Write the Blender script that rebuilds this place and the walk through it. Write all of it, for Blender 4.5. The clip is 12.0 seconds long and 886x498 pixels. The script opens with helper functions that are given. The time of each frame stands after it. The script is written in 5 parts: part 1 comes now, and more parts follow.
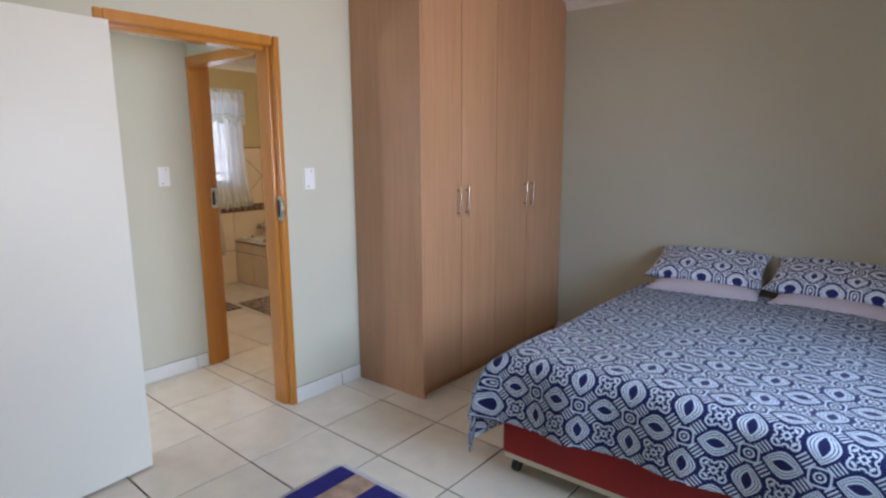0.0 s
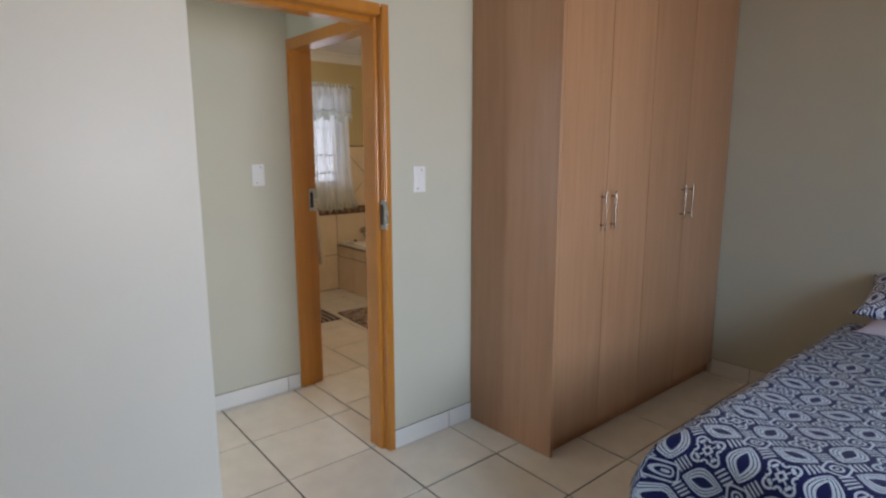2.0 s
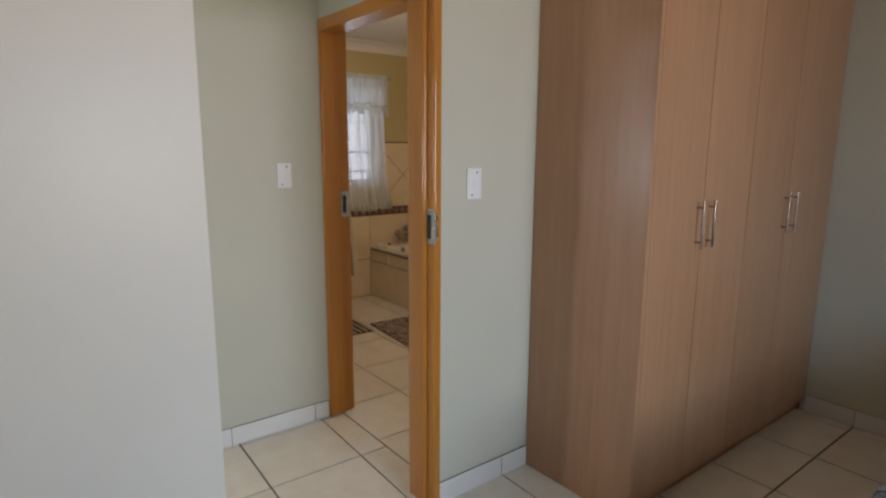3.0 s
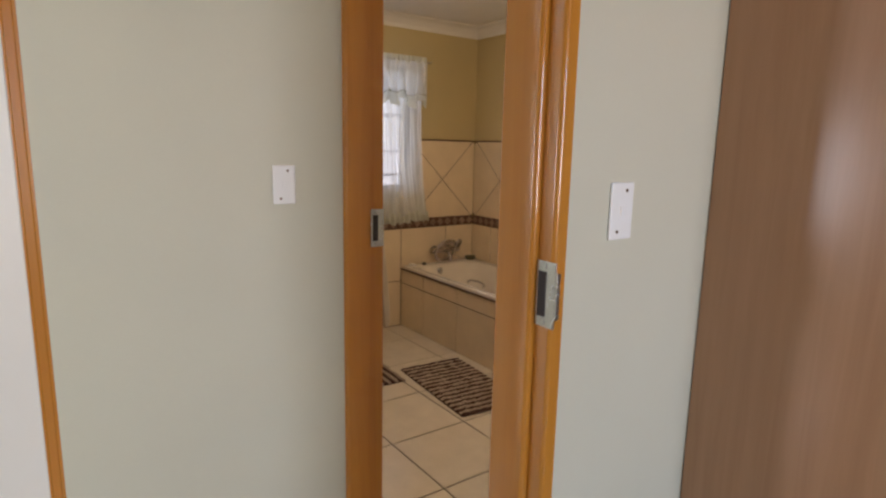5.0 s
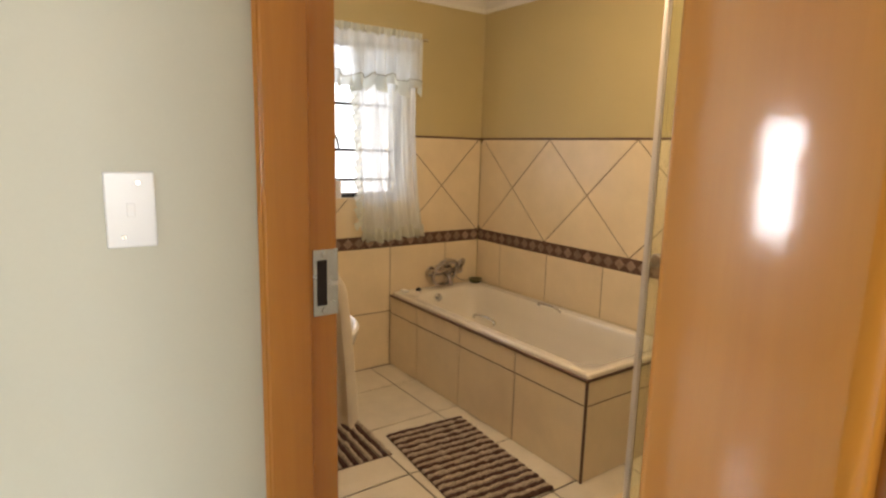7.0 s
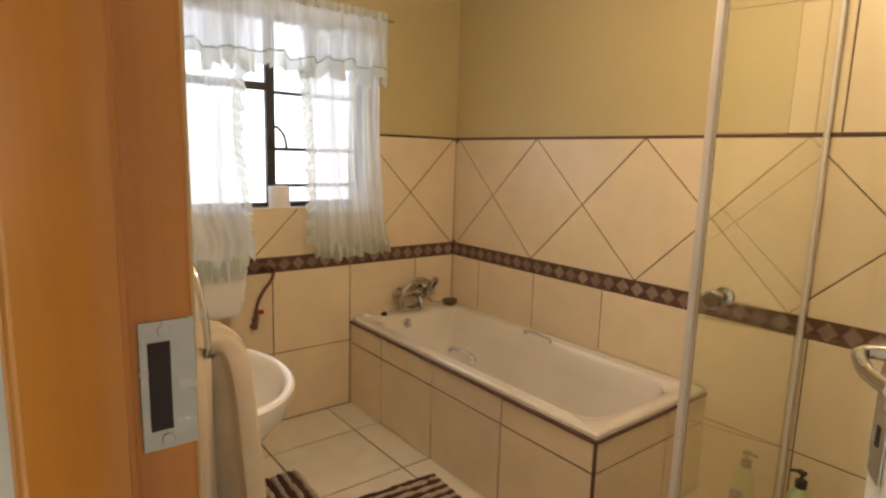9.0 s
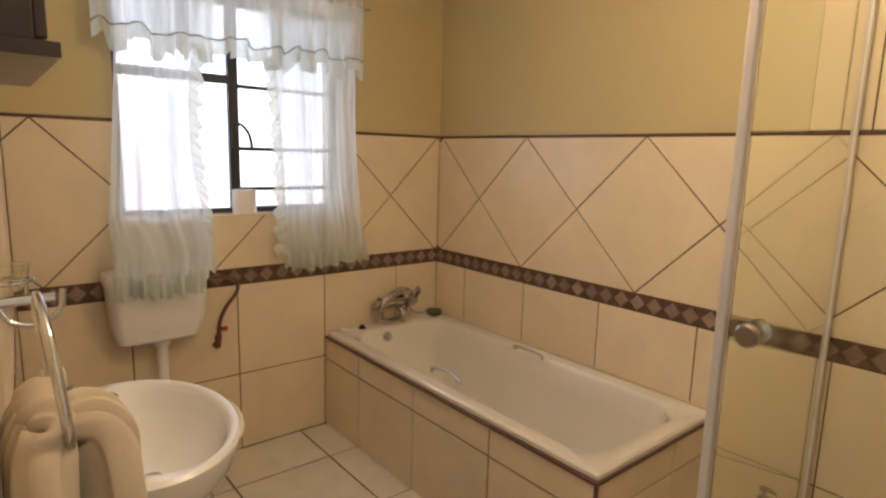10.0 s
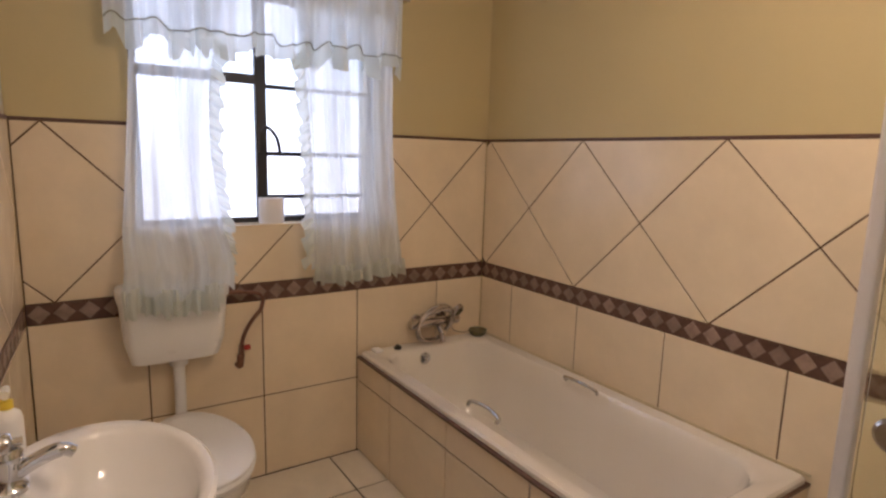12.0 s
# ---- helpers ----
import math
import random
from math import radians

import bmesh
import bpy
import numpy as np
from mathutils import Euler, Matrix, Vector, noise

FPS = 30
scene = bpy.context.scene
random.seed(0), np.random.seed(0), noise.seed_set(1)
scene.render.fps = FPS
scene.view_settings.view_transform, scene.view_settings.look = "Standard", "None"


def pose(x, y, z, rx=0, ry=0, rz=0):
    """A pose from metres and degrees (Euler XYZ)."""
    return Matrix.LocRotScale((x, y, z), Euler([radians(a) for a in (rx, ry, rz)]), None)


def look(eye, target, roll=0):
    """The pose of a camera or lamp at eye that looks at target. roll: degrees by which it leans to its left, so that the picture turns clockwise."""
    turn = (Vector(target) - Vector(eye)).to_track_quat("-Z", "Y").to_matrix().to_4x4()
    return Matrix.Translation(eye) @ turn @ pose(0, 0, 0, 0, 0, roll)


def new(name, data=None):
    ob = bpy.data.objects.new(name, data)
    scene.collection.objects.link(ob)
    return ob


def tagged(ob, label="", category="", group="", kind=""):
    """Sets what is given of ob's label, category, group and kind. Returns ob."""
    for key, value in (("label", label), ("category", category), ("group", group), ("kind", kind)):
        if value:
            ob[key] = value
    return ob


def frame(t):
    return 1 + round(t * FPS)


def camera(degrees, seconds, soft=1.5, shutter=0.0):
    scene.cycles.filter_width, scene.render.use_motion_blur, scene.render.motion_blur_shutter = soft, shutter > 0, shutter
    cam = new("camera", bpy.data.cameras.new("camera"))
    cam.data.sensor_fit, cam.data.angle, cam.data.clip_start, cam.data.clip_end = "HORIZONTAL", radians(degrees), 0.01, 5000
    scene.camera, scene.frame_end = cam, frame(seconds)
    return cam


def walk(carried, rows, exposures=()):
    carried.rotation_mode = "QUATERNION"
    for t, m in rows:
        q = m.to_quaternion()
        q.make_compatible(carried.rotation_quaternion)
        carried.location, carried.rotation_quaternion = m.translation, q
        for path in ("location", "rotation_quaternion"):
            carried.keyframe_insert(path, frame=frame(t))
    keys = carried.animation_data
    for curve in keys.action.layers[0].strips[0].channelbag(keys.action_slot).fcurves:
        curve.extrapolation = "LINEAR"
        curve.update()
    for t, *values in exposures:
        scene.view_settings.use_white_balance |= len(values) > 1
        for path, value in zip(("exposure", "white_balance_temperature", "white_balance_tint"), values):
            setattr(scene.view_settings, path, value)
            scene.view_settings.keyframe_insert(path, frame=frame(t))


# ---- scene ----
cam = camera(75.6, 12.0, soft=2.4)
PATH = [
    (0, (0.031, -0.089, 1.473), (-1.219, 1.433, 1.125), -0.3),
    (0.5, (-0.06, -0.017, 1.479), (-1.373, 1.449, 1.126), -0.3),
    (1, (-0.159, 0.084, 1.468), (-1.559, 1.468, 1.114), -0.4),
    (1.5, (-0.327, 0.185, 1.451), (-1.783, 1.511, 1.103), -0.1),
    (2, (-0.51, 0.298, 1.435), (-2.011, 1.576, 1.097), -0.1),
    (2.5, (-0.733, 0.412, 1.456), (-2.26, 1.653, 1.102), 0.1),
    (3, (-0.938, 0.511, 1.444), (-2.501, 1.709, 1.093), 0.3),
    (3.2, (-1.046, 0.527, 1.438), (-2.608, 1.727, 1.092), 0.5),
    (4.8, (-1.79, 0.92, 1.43), (-3.396, 2.06, 1.082), 1.15),
    (5.5, (-2.087, 1.098, 1.419), (-3.695, 2.236, 1.07), 1.25),
    (6.0, (-2.28, 1.251, 1.415), (-3.885, 2.391, 1.066), 1.2),
    (6.5, (-2.457, 1.38, 1.415), (-4.062, 2.523, 1.072), 1.3),
    (7.0, (-2.595, 1.475, 1.411), (-4.202, 2.618, 1.067), 1.4),
    (7.2, (-2.650, 1.511, 1.413), (-4.254, 2.655, 1.069), 1.6),
    (8.8, (-3.003, 1.741, 1.397), (-4.557, 2.957, 1.066), 1.6),
    (9, (-3.028, 1.798, 1.379), (-4.579, 3.021, 1.061), 1.7),
    (9.5, (-3.119, 1.879, 1.384), (-4.648, 3.127, 1.061), 1.5),
    (10, (-3.204, 1.973, 1.389), (-4.729, 3.227, 1.066), 1.6),
    (10.5, (-3.283, 2.023, 1.391), (-4.801, 3.286, 1.072), 1.7),
    (11, (-3.332, 2.093, 1.391), (-4.863, 3.342, 1.077), 1.7),
    (11.5, (-3.363, 2.149, 1.404), (-4.933, 3.346, 1.085), 1.7),
    (12, (-3.377, 2.202, 1.403), (-5.025, 3.29, 1.083), 1.6),
]
EXPOSURES = [(0.0, -0.15, 6000, 22), (1.5, -0.40, 6150, 21), (2.5, -0.64, 6300, 20), (3.2, -0.70, 6450, 20), (5.0, -0.40, 6700, 24), (6.0, -0.08, 6650, 22), (7.0, 0.22, 7100, 18), (9.0, 0.18, 6800, 18), (10.5, 0.06, 6300, 22), (12.0, 0.0, 5850, 27)]
walk(cam, [(t, look(eye, target, roll)) for t, eye, target, roll in PATH], EXPOSURES)

# ---------------- world and large lights ----------------
world = bpy.data.worlds.new("sky")
scene.world = world
world.use_nodes = True
wn, wl = world.node_tree.nodes, world.node_tree.links
sky = wn.new("ShaderNodeTexSky")
sky.sky_type = "NISHITA"
sky.sun_disc = False
sky.sun_elevation = radians(62)
sky.sun_rotation = radians(20)
wl.new(sky.outputs["Color"], wn["Background"].inputs["Color"])
wn["Background"].inputs["Strength"].default_value = 0.12

sun = new("sun", bpy.data.lights.new("sun", "SUN"))
sun.data.energy = 3.0
sun.data.angle = radians(0.5)
sun.data.color = (1.0, 0.96, 0.9)
sun.matrix_world = look((0.9, 2.5, 5), (0, 0, 0))


def light_panel(name, eye, target, w, h, watts, colour):
    """Area lamp standing in a wall opening for light from outside."""
    lamp = bpy.data.lights.new(name, "AREA")
    lamp.shape, lamp.size, lamp.size_y, lamp.energy, lamp.color = "RECTANGLE", w, h, watts, colour
    ob = new(name, lamp)
    ob.matrix_world = look(eye, target)
    return ob


# lamp for the unseen bedroom window, spread narrowed to keep the north wall darker
WB = 1.85
light_panel("bedroom_window_light", (1.22, WB, 1.5), (0, WB, 1.00), 1.6, 1.3, 41, (0.57, 0.81, 1.0)).data.spread = radians(105)
# added warm lamp stands in for light off sunlit ground outside, same window
light_panel("bedroom_ground_bounce", (1.20, WB, 1.25), (0, WB - 0.15, 1.88), 1.6, 0.8, 23, (1.0, 0.75, 0.46)).data.spread = radians(106)
light_panel("bathroom_window_light", (-5.95, 2.905, 1.58), (0, 2.905, 1.58), 0.98, 0.94, 6.0, (0.84, 0.91, 1.0))
light_panel("lounge_window_light", (-4.46, -2.38, 1.25), (-4.46, 0, 1.25), 0.54, 0.8, 46, (0.84, 0.92, 1.0))
# added fill lamp, brightens the passage and what the door jambs reflect
light_panel("lounge_fill_light", (-6.38, -1.0, 1.5), (0, -1.0, 1.5), 1.6, 1.2, 105, (0.76, 0.88, 1.0))

# warm bulb inside the bathroom's ceiling light
bulb = new("bathroom_bulb", bpy.data.lights.new("bathroom_bulb", "POINT"))
bulb.data.energy, bulb.data.color, bulb.data.shadow_soft_size = 24, (1.0, 0.77, 0.47), 0.07
bulb.location = (-3.82, 2.87, 2.19)

# ---------------- materials ----------------
def nodes_of(name):
    m = bpy.data.materials.new(name)
    m.use_nodes = True
    return m, m.node_tree.nodes, m.node_tree.links, m.node_tree.nodes["Principled BSDF"]


def tone(c, k):
    return tuple(min(1.0, v * k) for v in c) + (1.0,)


def surface(name, colour, rough=0.5, metal=0.0, var=0.08, scale=5.0, fine=90.0, bump=0.04, coat=0.0, piece=0.0, stain=None, rvar=0.08):
    """Two scales of noise in the colour, fine relief, roughness that wanders."""
    m, n, l, b = nodes_of(name)
    geo = n.new("ShaderNodeNewGeometry")
    big = n.new("ShaderNodeTexNoise")
    big.inputs["Scale"].default_value, big.inputs["Detail"].default_value = scale, 5
    small = n.new("ShaderNodeTexNoise")
    small.inputs["Scale"].default_value, small.inputs["Detail"].default_value = fine, 3
    l.new(geo.outputs["Position"], big.inputs["Vector"])
    l.new(geo.outputs["Position"], small.inputs["Vector"])
    ramp = n.new("ShaderNodeValToRGB")
    ramp.color_ramp.elements[0].position, ramp.color_ramp.elements[1].position = 0.3, 0.7
    ramp.color_ramp.elements[0].color = tone(stain or colour, 1 - var)
    ramp.color_ramp.elements[1].color = tone(colour, 1 + var)
    l.new(big.outputs["Fac"], ramp.inputs["Fac"])
    mix = n.new("ShaderNodeMix")
    mix.data_type, mix.blend_type = "RGBA", "MULTIPLY"
    mix.inputs["Factor"].default_value = 0.5 * min(1, var * 6)
    l.new(ramp.outputs["Color"], mix.inputs["A"])
    soft = n.new("ShaderNodeMapRange")
    soft.inputs["To Min"].default_value, soft.inputs["To Max"].default_value = 0.75, 1.15
    l.new(small.outputs["Fac"], soft.inputs["Value"])
    l.new(soft.outputs["Result"], mix.inputs["B"])
    out = mix.outputs["Result"]
    if piece:
        info = n.new("ShaderNodeObjectInfo")
        rng = n.new("ShaderNodeMapRange")
        rng.inputs["To Min"].default_value, rng.inputs["To Max"].default_value = 1 - piece, 1 + piece
        l.new(info.outputs["Random"], rng.inputs["Value"])
        mul = n.new("ShaderNodeMix")
        mul.data_type, mul.blend_type = "RGBA", "MULTIPLY"
        mul.inputs["Factor"].default_value = 1
        l.new(out, mul.inputs["A"])
        l.new(rng.outputs["Result"], mul.inputs["B"])
        out = mul.outputs["Result"]
    l.new(out, b.inputs["Base Color"])
    rr = n.new("ShaderNodeMapRange")
    rr.inputs["To Min"].default_value, rr.inputs["To Max"].default_value = max(0.02, rough - rvar), min(1, rough + rvar)
    l.new(big.outputs["Fac"], rr.inputs["Value"])
    l.new(rr.outputs["Result"], b.inputs["Roughness"])
    b.inputs["Metallic"].default_value = metal
    b.inputs["Coat Weight"].default_value = coat
    b.inputs["Coat Roughness"].default_value = 0.12
    if bump:
        bp = n.new("ShaderNodeBump")
        bp.inputs["Strength"].default_value, bp.inputs["Distance"].default_value = bump, 0.004
        l.new(small.outputs["Fac"], bp.inputs["Height"])
        l.new(bp.outputs["Normal"], b.inputs["Normal"])
    return m


def timber(name, light, dark, rough, coat, grain, along=(1, 1, 0.05), piece=0.05, sheen=0.1):
    m, n, l, b = nodes_of(name)
    geo = n.new("ShaderNodeNewGeometry")
    mp = n.new("ShaderNodeMapping")
    mp.inputs["Scale"].default_value = tuple(grain * a for a in along)
    l.new(geo.outputs["Position"], mp.inputs["Vector"])
    a = n.new("ShaderNodeTexNoise")
    a.inputs["Scale"].default_value, a.inputs["Detail"].default_value, a.inputs["Roughness"].default_value = 1.0, 8, 0.65
    a.inputs["Distortion"].default_value = 0.6
    l.new(mp.outputs["Vector"], a.inputs["Vector"])
    c = n.new("ShaderNodeTexNoise")
    c.inputs["Scale"].default_value, c.inputs["Detail"].default_value = 1.3, 3
    l.new(geo.outputs["Position"], c.inputs["Vector"])
    add = n.new("ShaderNodeMath")
    add.operation = "MULTIPLY_ADD"
    add.inputs[1].default_value = 0.35
    l.new(c.outputs["Fac"], add.inputs[0])
    l.new(a.outputs["Fac"], add.inputs[2])
    ramp = n.new("ShaderNodeValToRGB")
    ramp.color_ramp.elements[0].position, ramp.color_ramp.elements[1].position = 0.48, 0.88
    ramp.color_ramp.elements[0].color, ramp.color_ramp.elements[1].color = (*dark, 1), (*light, 1)
    l.new(add.outputs["Value"], ramp.inputs["Fac"])
    info = n.new("ShaderNodeObjectInfo")
    rng = n.new("ShaderNodeMapRange")
    rng.inputs["To Min"].default_value, rng.inputs["To Max"].default_value = 1 - piece, 1 + piece
    l.new(info.outputs["Random"], rng.inputs["Value"])
    mul = n.new("ShaderNodeMix")
    mul.data_type, mul.blend_type = "RGBA", "MULTIPLY"
    mul.inputs["Factor"].default_value = 1
    l.new(ramp.outputs["Color"], mul.inputs["A"])
    l.new(rng.outputs["Result"], mul.inputs["B"])
    l.new(mul.outputs["Result"], b.inputs["Base Color"])
    rr = n.new("ShaderNodeMapRange")
    rr.inputs["To Min"].default_value, rr.inputs["To Max"].default_value = rough - 0.05, rough + 0.1
    l.new(a.outputs["Fac"], rr.inputs["Value"])
    l.new(rr.outputs["Result"], b.inputs["Roughness"])
    b.inputs["Coat Weight"].default_value, b.inputs["Coat Roughness"].default_value = coat, sheen
    bp = n.new("ShaderNodeBump")
    if coat > 0.3:
        # brushed-on film: the wood under it hardly shines, the film is slightly uneven
        b.inputs["Specular IOR Level"].default_value = 0.2
        peel = n.new("ShaderNodeTexNoise")
        peel.inputs["Scale"].default_value, peel.inputs["Detail"].default_value = 38, 3
        l.new(geo.outputs["Position"], peel.inputs["Vector"])
        film = n.new("ShaderNodeBump")
        film.inputs["Strength"].default_value, film.inputs["Distance"].default_value = 0.10, 0.002
        l.new(peel.outputs["Fac"], film.inputs["Height"])
        l.new(film.outputs["Normal"], b.inputs["Coat Normal"])
    bp.inputs["Strength"].default_value, bp.inputs["Distance"].default_value = 0.02, 0.002
    l.new(a.outputs["Fac"], bp.inputs["Height"])
    l.new(bp.outputs["Normal"], b.inputs["Normal"])
    return m


def glass(name, tint, rough=0.0):
    m, n, l, b = nodes_of(name)
    b.inputs["Base Color"].default_value = (*tint, 1)
    b.inputs["Transmission Weight"].default_value = 1
    b.inputs["Roughness"].default_value = rough
    b.inputs["IOR"].default_value = 1.45
    return m


def sheer(name, colour, clear, streak):
    """Thin voile: part of the light passes straight; denser noise streaks paint fold shade."""
    m, n, l, b = nodes_of(name)
    out = n["Material Output"]
    n.remove(b)
    geo = n.new("ShaderNodeNewGeometry")
    mp = n.new("ShaderNodeMapping")
    mp.inputs["Scale"].default_value = (0.0, 14.0, 0.9)
    l.new(geo.outputs["Position"], mp.inputs["Vector"])
    fold_streaks = n.new("ShaderNodeTexNoise")
    fold_streaks.inputs["Scale"].default_value, fold_streaks.inputs["Detail"].default_value = 1.0, 4
    l.new(mp.outputs["Vector"], fold_streaks.inputs["Vector"])
    rng = n.new("ShaderNodeMapRange")
    rng.inputs["From Min"].default_value, rng.inputs["From Max"].default_value = 0.34, 0.70
    rng.inputs["To Min"].default_value, rng.inputs["To Max"].default_value = clear - streak, clear + 0.06
    l.new(fold_streaks.outputs["Fac"], rng.inputs["Value"])
    d, t, c = n.new("ShaderNodeBsdfDiffuse"), n.new("ShaderNodeBsdfTranslucent"), n.new("ShaderNodeBsdfTransparent")
    d.inputs["Color"].default_value = t.inputs["Color"].default_value = (*colour, 1)
    a, e = n.new("ShaderNodeMixShader"), n.new("ShaderNodeMixShader")
    a.inputs["Fac"].default_value = 0.5
    l.new(d.outputs[0], a.inputs[1])
    l.new(t.outputs[0], a.inputs[2])
    l.new(rng.outputs["Result"], e.inputs["Fac"])
    l.new(a.outputs[0], e.inputs[1])
    l.new(c.outputs[0], e.inputs[2])
    l.new(e.outputs[0], out.inputs["Surface"])
    return m


def printed_cotton(name, ink, ground, period):
    """Ringed dots, curled flowers and leaf shapes on a square repeat, by the cloth's own coordinates."""
    m, n, l, b = nodes_of(name)
    uv = n.new("ShaderNodeUVMap")
    sep = n.new("ShaderNodeSeparateXYZ")
    l.new(uv.outputs["UV"], sep.inputs[0])

    def f(op, a, c=None, d=None):
        k = n.new("ShaderNodeMath")
        k.operation = op
        for i, v in enumerate((a, c, d)):
            if v is None:
                continue
            if isinstance(v, (int, float)):
                k.inputs[i].default_value = v
            else:
                l.new(v, k.inputs[i])
        return k.outputs[0]

    def fold(s):
        return f("ABSOLUTE", f("SUBTRACT", f("FRACT", f("MULTIPLY_ADD", s, 1 / period, 0.5)), 0.5))

    def band(v, lo, hi):
        return f("COMPARE", v, (lo + hi) / 2, (hi - lo) / 2)

    def any_of(*v):
        r = v[0]
        for w in v[1:]:
            r = f("MAXIMUM", r, w)
        return r

    x, y = fold(f("ADD", sep.outputs[0], 0.095)), fold(sep.outputs[1])
    qx, qy = f("SUBTRACT", 0.5, x), f("SUBTRACT", 0.5, y)

    def dist(a, c, p=2.0):
        if p == 2.0:
            return f("SQRT", f("ADD", f("MULTIPLY", a, a), f("MULTIPLY", c, c)))
        return f("POWER", f("ADD", f("POWER", a, p), f("POWER", c, p)), 1 / p)

    # ringed dot in a rounded square
    circle, block = dist(x, y), dist(x, y, 5.0)
    medal = any_of(f("LESS_THAN", circle, 0.026), band(circle, 0.058, 0.090), band(block, 0.132, 0.164))

    # leaf shapes with a dark pointed heart inside nested arcs
    def leaf_shape(a, c):
        arc = f("ADD", f("MULTIPLY", c, 1 / 0.205), f("POWER", f("MULTIPLY", a, 1 / 0.27), 1.7))
        return any_of(band(arc, 0.42, 0.63), band(arc, 0.70, 0.88), band(arc, 0.95, 1.13))
    leaves = any_of(leaf_shape(qx, y), leaf_shape(qy, x))

    # flower: small star with four pairs of curls
    star = f("ADD", qx, qy)
    curl = dist(f("SUBTRACT", qx, 0.128), f("SUBTRACT", qy, 0.128))
    hook = f("MINIMUM", dist(f("SUBTRACT", qx, 0.128), f("SUBTRACT", qy, 0.100)), dist(f("SUBTRACT", qx, 0.100), f("SUBTRACT", qy, 0.128)))
    arm = f("MULTIPLY", band(f("SUBTRACT", qx, qy), -0.016, 0.016), band(star, 0.09, 0.18))
    cusp = dist(f("SUBTRACT", f("MAXIMUM", qx, qy), 0.185), f("MINIMUM", qx, qy))
    flower = any_of(band(star, 0.042, 0.088), f("MULTIPLY", band(curl, 0.050, 0.086), f("GREATER_THAN", star, 0.235)), f("LESS_THAN", hook, 0.026), arm, f("MULTIPLY", band(cusp, 0.030, 0.062), f("LESS_THAN", f("MAXIMUM", qx, qy), 0.19)))
    # short bars between dot and flower
    s = f("ADD", x, y)
    bars = f("MULTIPLY", f("LESS_THAN", f("FRACT", f("MULTIPLY", s, 11.5)), 0.48), f("MULTIPLY", band(f("SUBTRACT", x, y), -0.125, 0.125), band(s, 0.26, 0.58)))
    mask = any_of(medal, leaves, flower, bars)
    geo = n.new("ShaderNodeNewGeometry")
    weave = n.new("ShaderNodeTexNoise")
    weave.inputs["Scale"].default_value = 400
    l.new(geo.outputs["Position"], weave.inputs["Vector"])
    mix = n.new("ShaderNodeMix")
    mix.data_type = "RGBA"
    l.new(mask, mix.inputs["Factor"])
    mix.inputs["A"].default_value, mix.inputs["B"].default_value = (*ink, 1), (*ground, 1)
    l.new(mix.outputs["Result"], b.inputs["Base Color"])
    b.inputs["Roughness"].default_value = 0.8
    b.inputs["Sheen Weight"].default_value = 0.2
    bp = n.new("ShaderNodeBump")
    bp.inputs["Strength"].default_value, bp.inputs["Distance"].default_value = 0.1, 0.002
    l.new(weave.outputs["Fac"], bp.inputs["Height"])
    l.new(bp.outputs["Normal"], b.inputs["Normal"])
    return m


BATH_PAINT = surface("olive_cream_paint", (0.55, 0.455, 0.245), 0.6, var=0.03, scale=1.6, fine=160, bump=0.06)
PAINT = surface("sage_wall_paint", (0.578, 0.566, 0.465), 0.6, var=0.03, scale=1.6, fine=160, bump=0.06)
CEILING = surface("white_ceiling_paint", (0.80, 0.79, 0.76), 0.8, var=0.02, bump=0.03)
WHITE_PAINT = surface("white_door_paint", (0.79, 0.762, 0.68), 0.42, var=0.02, scale=2, fine=60, bump=0.03)
FLOOR_TILE = surface("cream_floor_tile", (0.74, 0.68, 0.58), 0.22, var=0.05, scale=9, fine=45, bump=0.015, piece=0.035)
WALL_TILE = surface("cream_wall_tile", (0.785, 0.66, 0.48), 0.2, var=0.04, scale=7, fine=40, bump=0.015, piece=0.025)
SKIRT_TILE = surface("white_skirting_tile", (0.78, 0.76, 0.72), 0.25, var=0.03, bump=0.01, piece=0.02)
GROUT = surface("brown_grout", (0.125, 0.066, 0.032), 0.9, var=0.2, scale=12, bump=0.2)
GROUT_FLOOR = surface("dark_floor_grout", (0.075, 0.065, 0.05), 0.9, var=0.2, scale=12, bump=0.2)
BORDER_DARK = surface("dark_brown_border", (0.11, 0.055, 0.04), 0.35, var=0.2, scale=30, bump=0.05)
BORDER_PALE = surface("taupe_border_diamond", (0.27, 0.19, 0.15), 0.35, var=0.2, scale=30, bump=0.05, piece=0.25)
VENEER = timber("beech_veneer", (0.48, 0.265, 0.145), (0.41, 0.215, 0.113), 0.34, 0.9, 30.0, sheen=0.22)
VARNISH = timber("orange_varnished_wood", (0.55, 0.226, 0.030), (0.47, 0.175, 0.021), 0.3, 0.9, 22.0, sheen=0.10)
DARKWOOD = timber("dark_brown_wood", (0.026, 0.012, 0.010), (0.016, 0.008, 0.007), 0.35, 0.3, 20.0)
STEEL = surface("brushed_steel", (0.46, 0.46, 0.44), 0.26, 1.0, var=0.1, scale=25, fine=200, bump=0.05)
CHROME = surface("chrome", (0.60, 0.60, 0.61), 0.08, 1.0, var=0.03, bump=0.0, rvar=0.03)
WORN_CHROME = surface("worn_chrome", (0.54, 0.50, 0.48), 0.17, 1.0, var=0.2, scale=30, bump=0.02)
NICKEL = surface("dull_nickel", (0.40, 0.37, 0.34), 0.2, 1.0, var=0.1, scale=25, fine=200, bump=0.03)
# near-black colour for the shade inside slots and keyhole
SLOT_SHADE = surface("slot_shade", (0.02, 0.012, 0.012), 0.6, var=0.1)
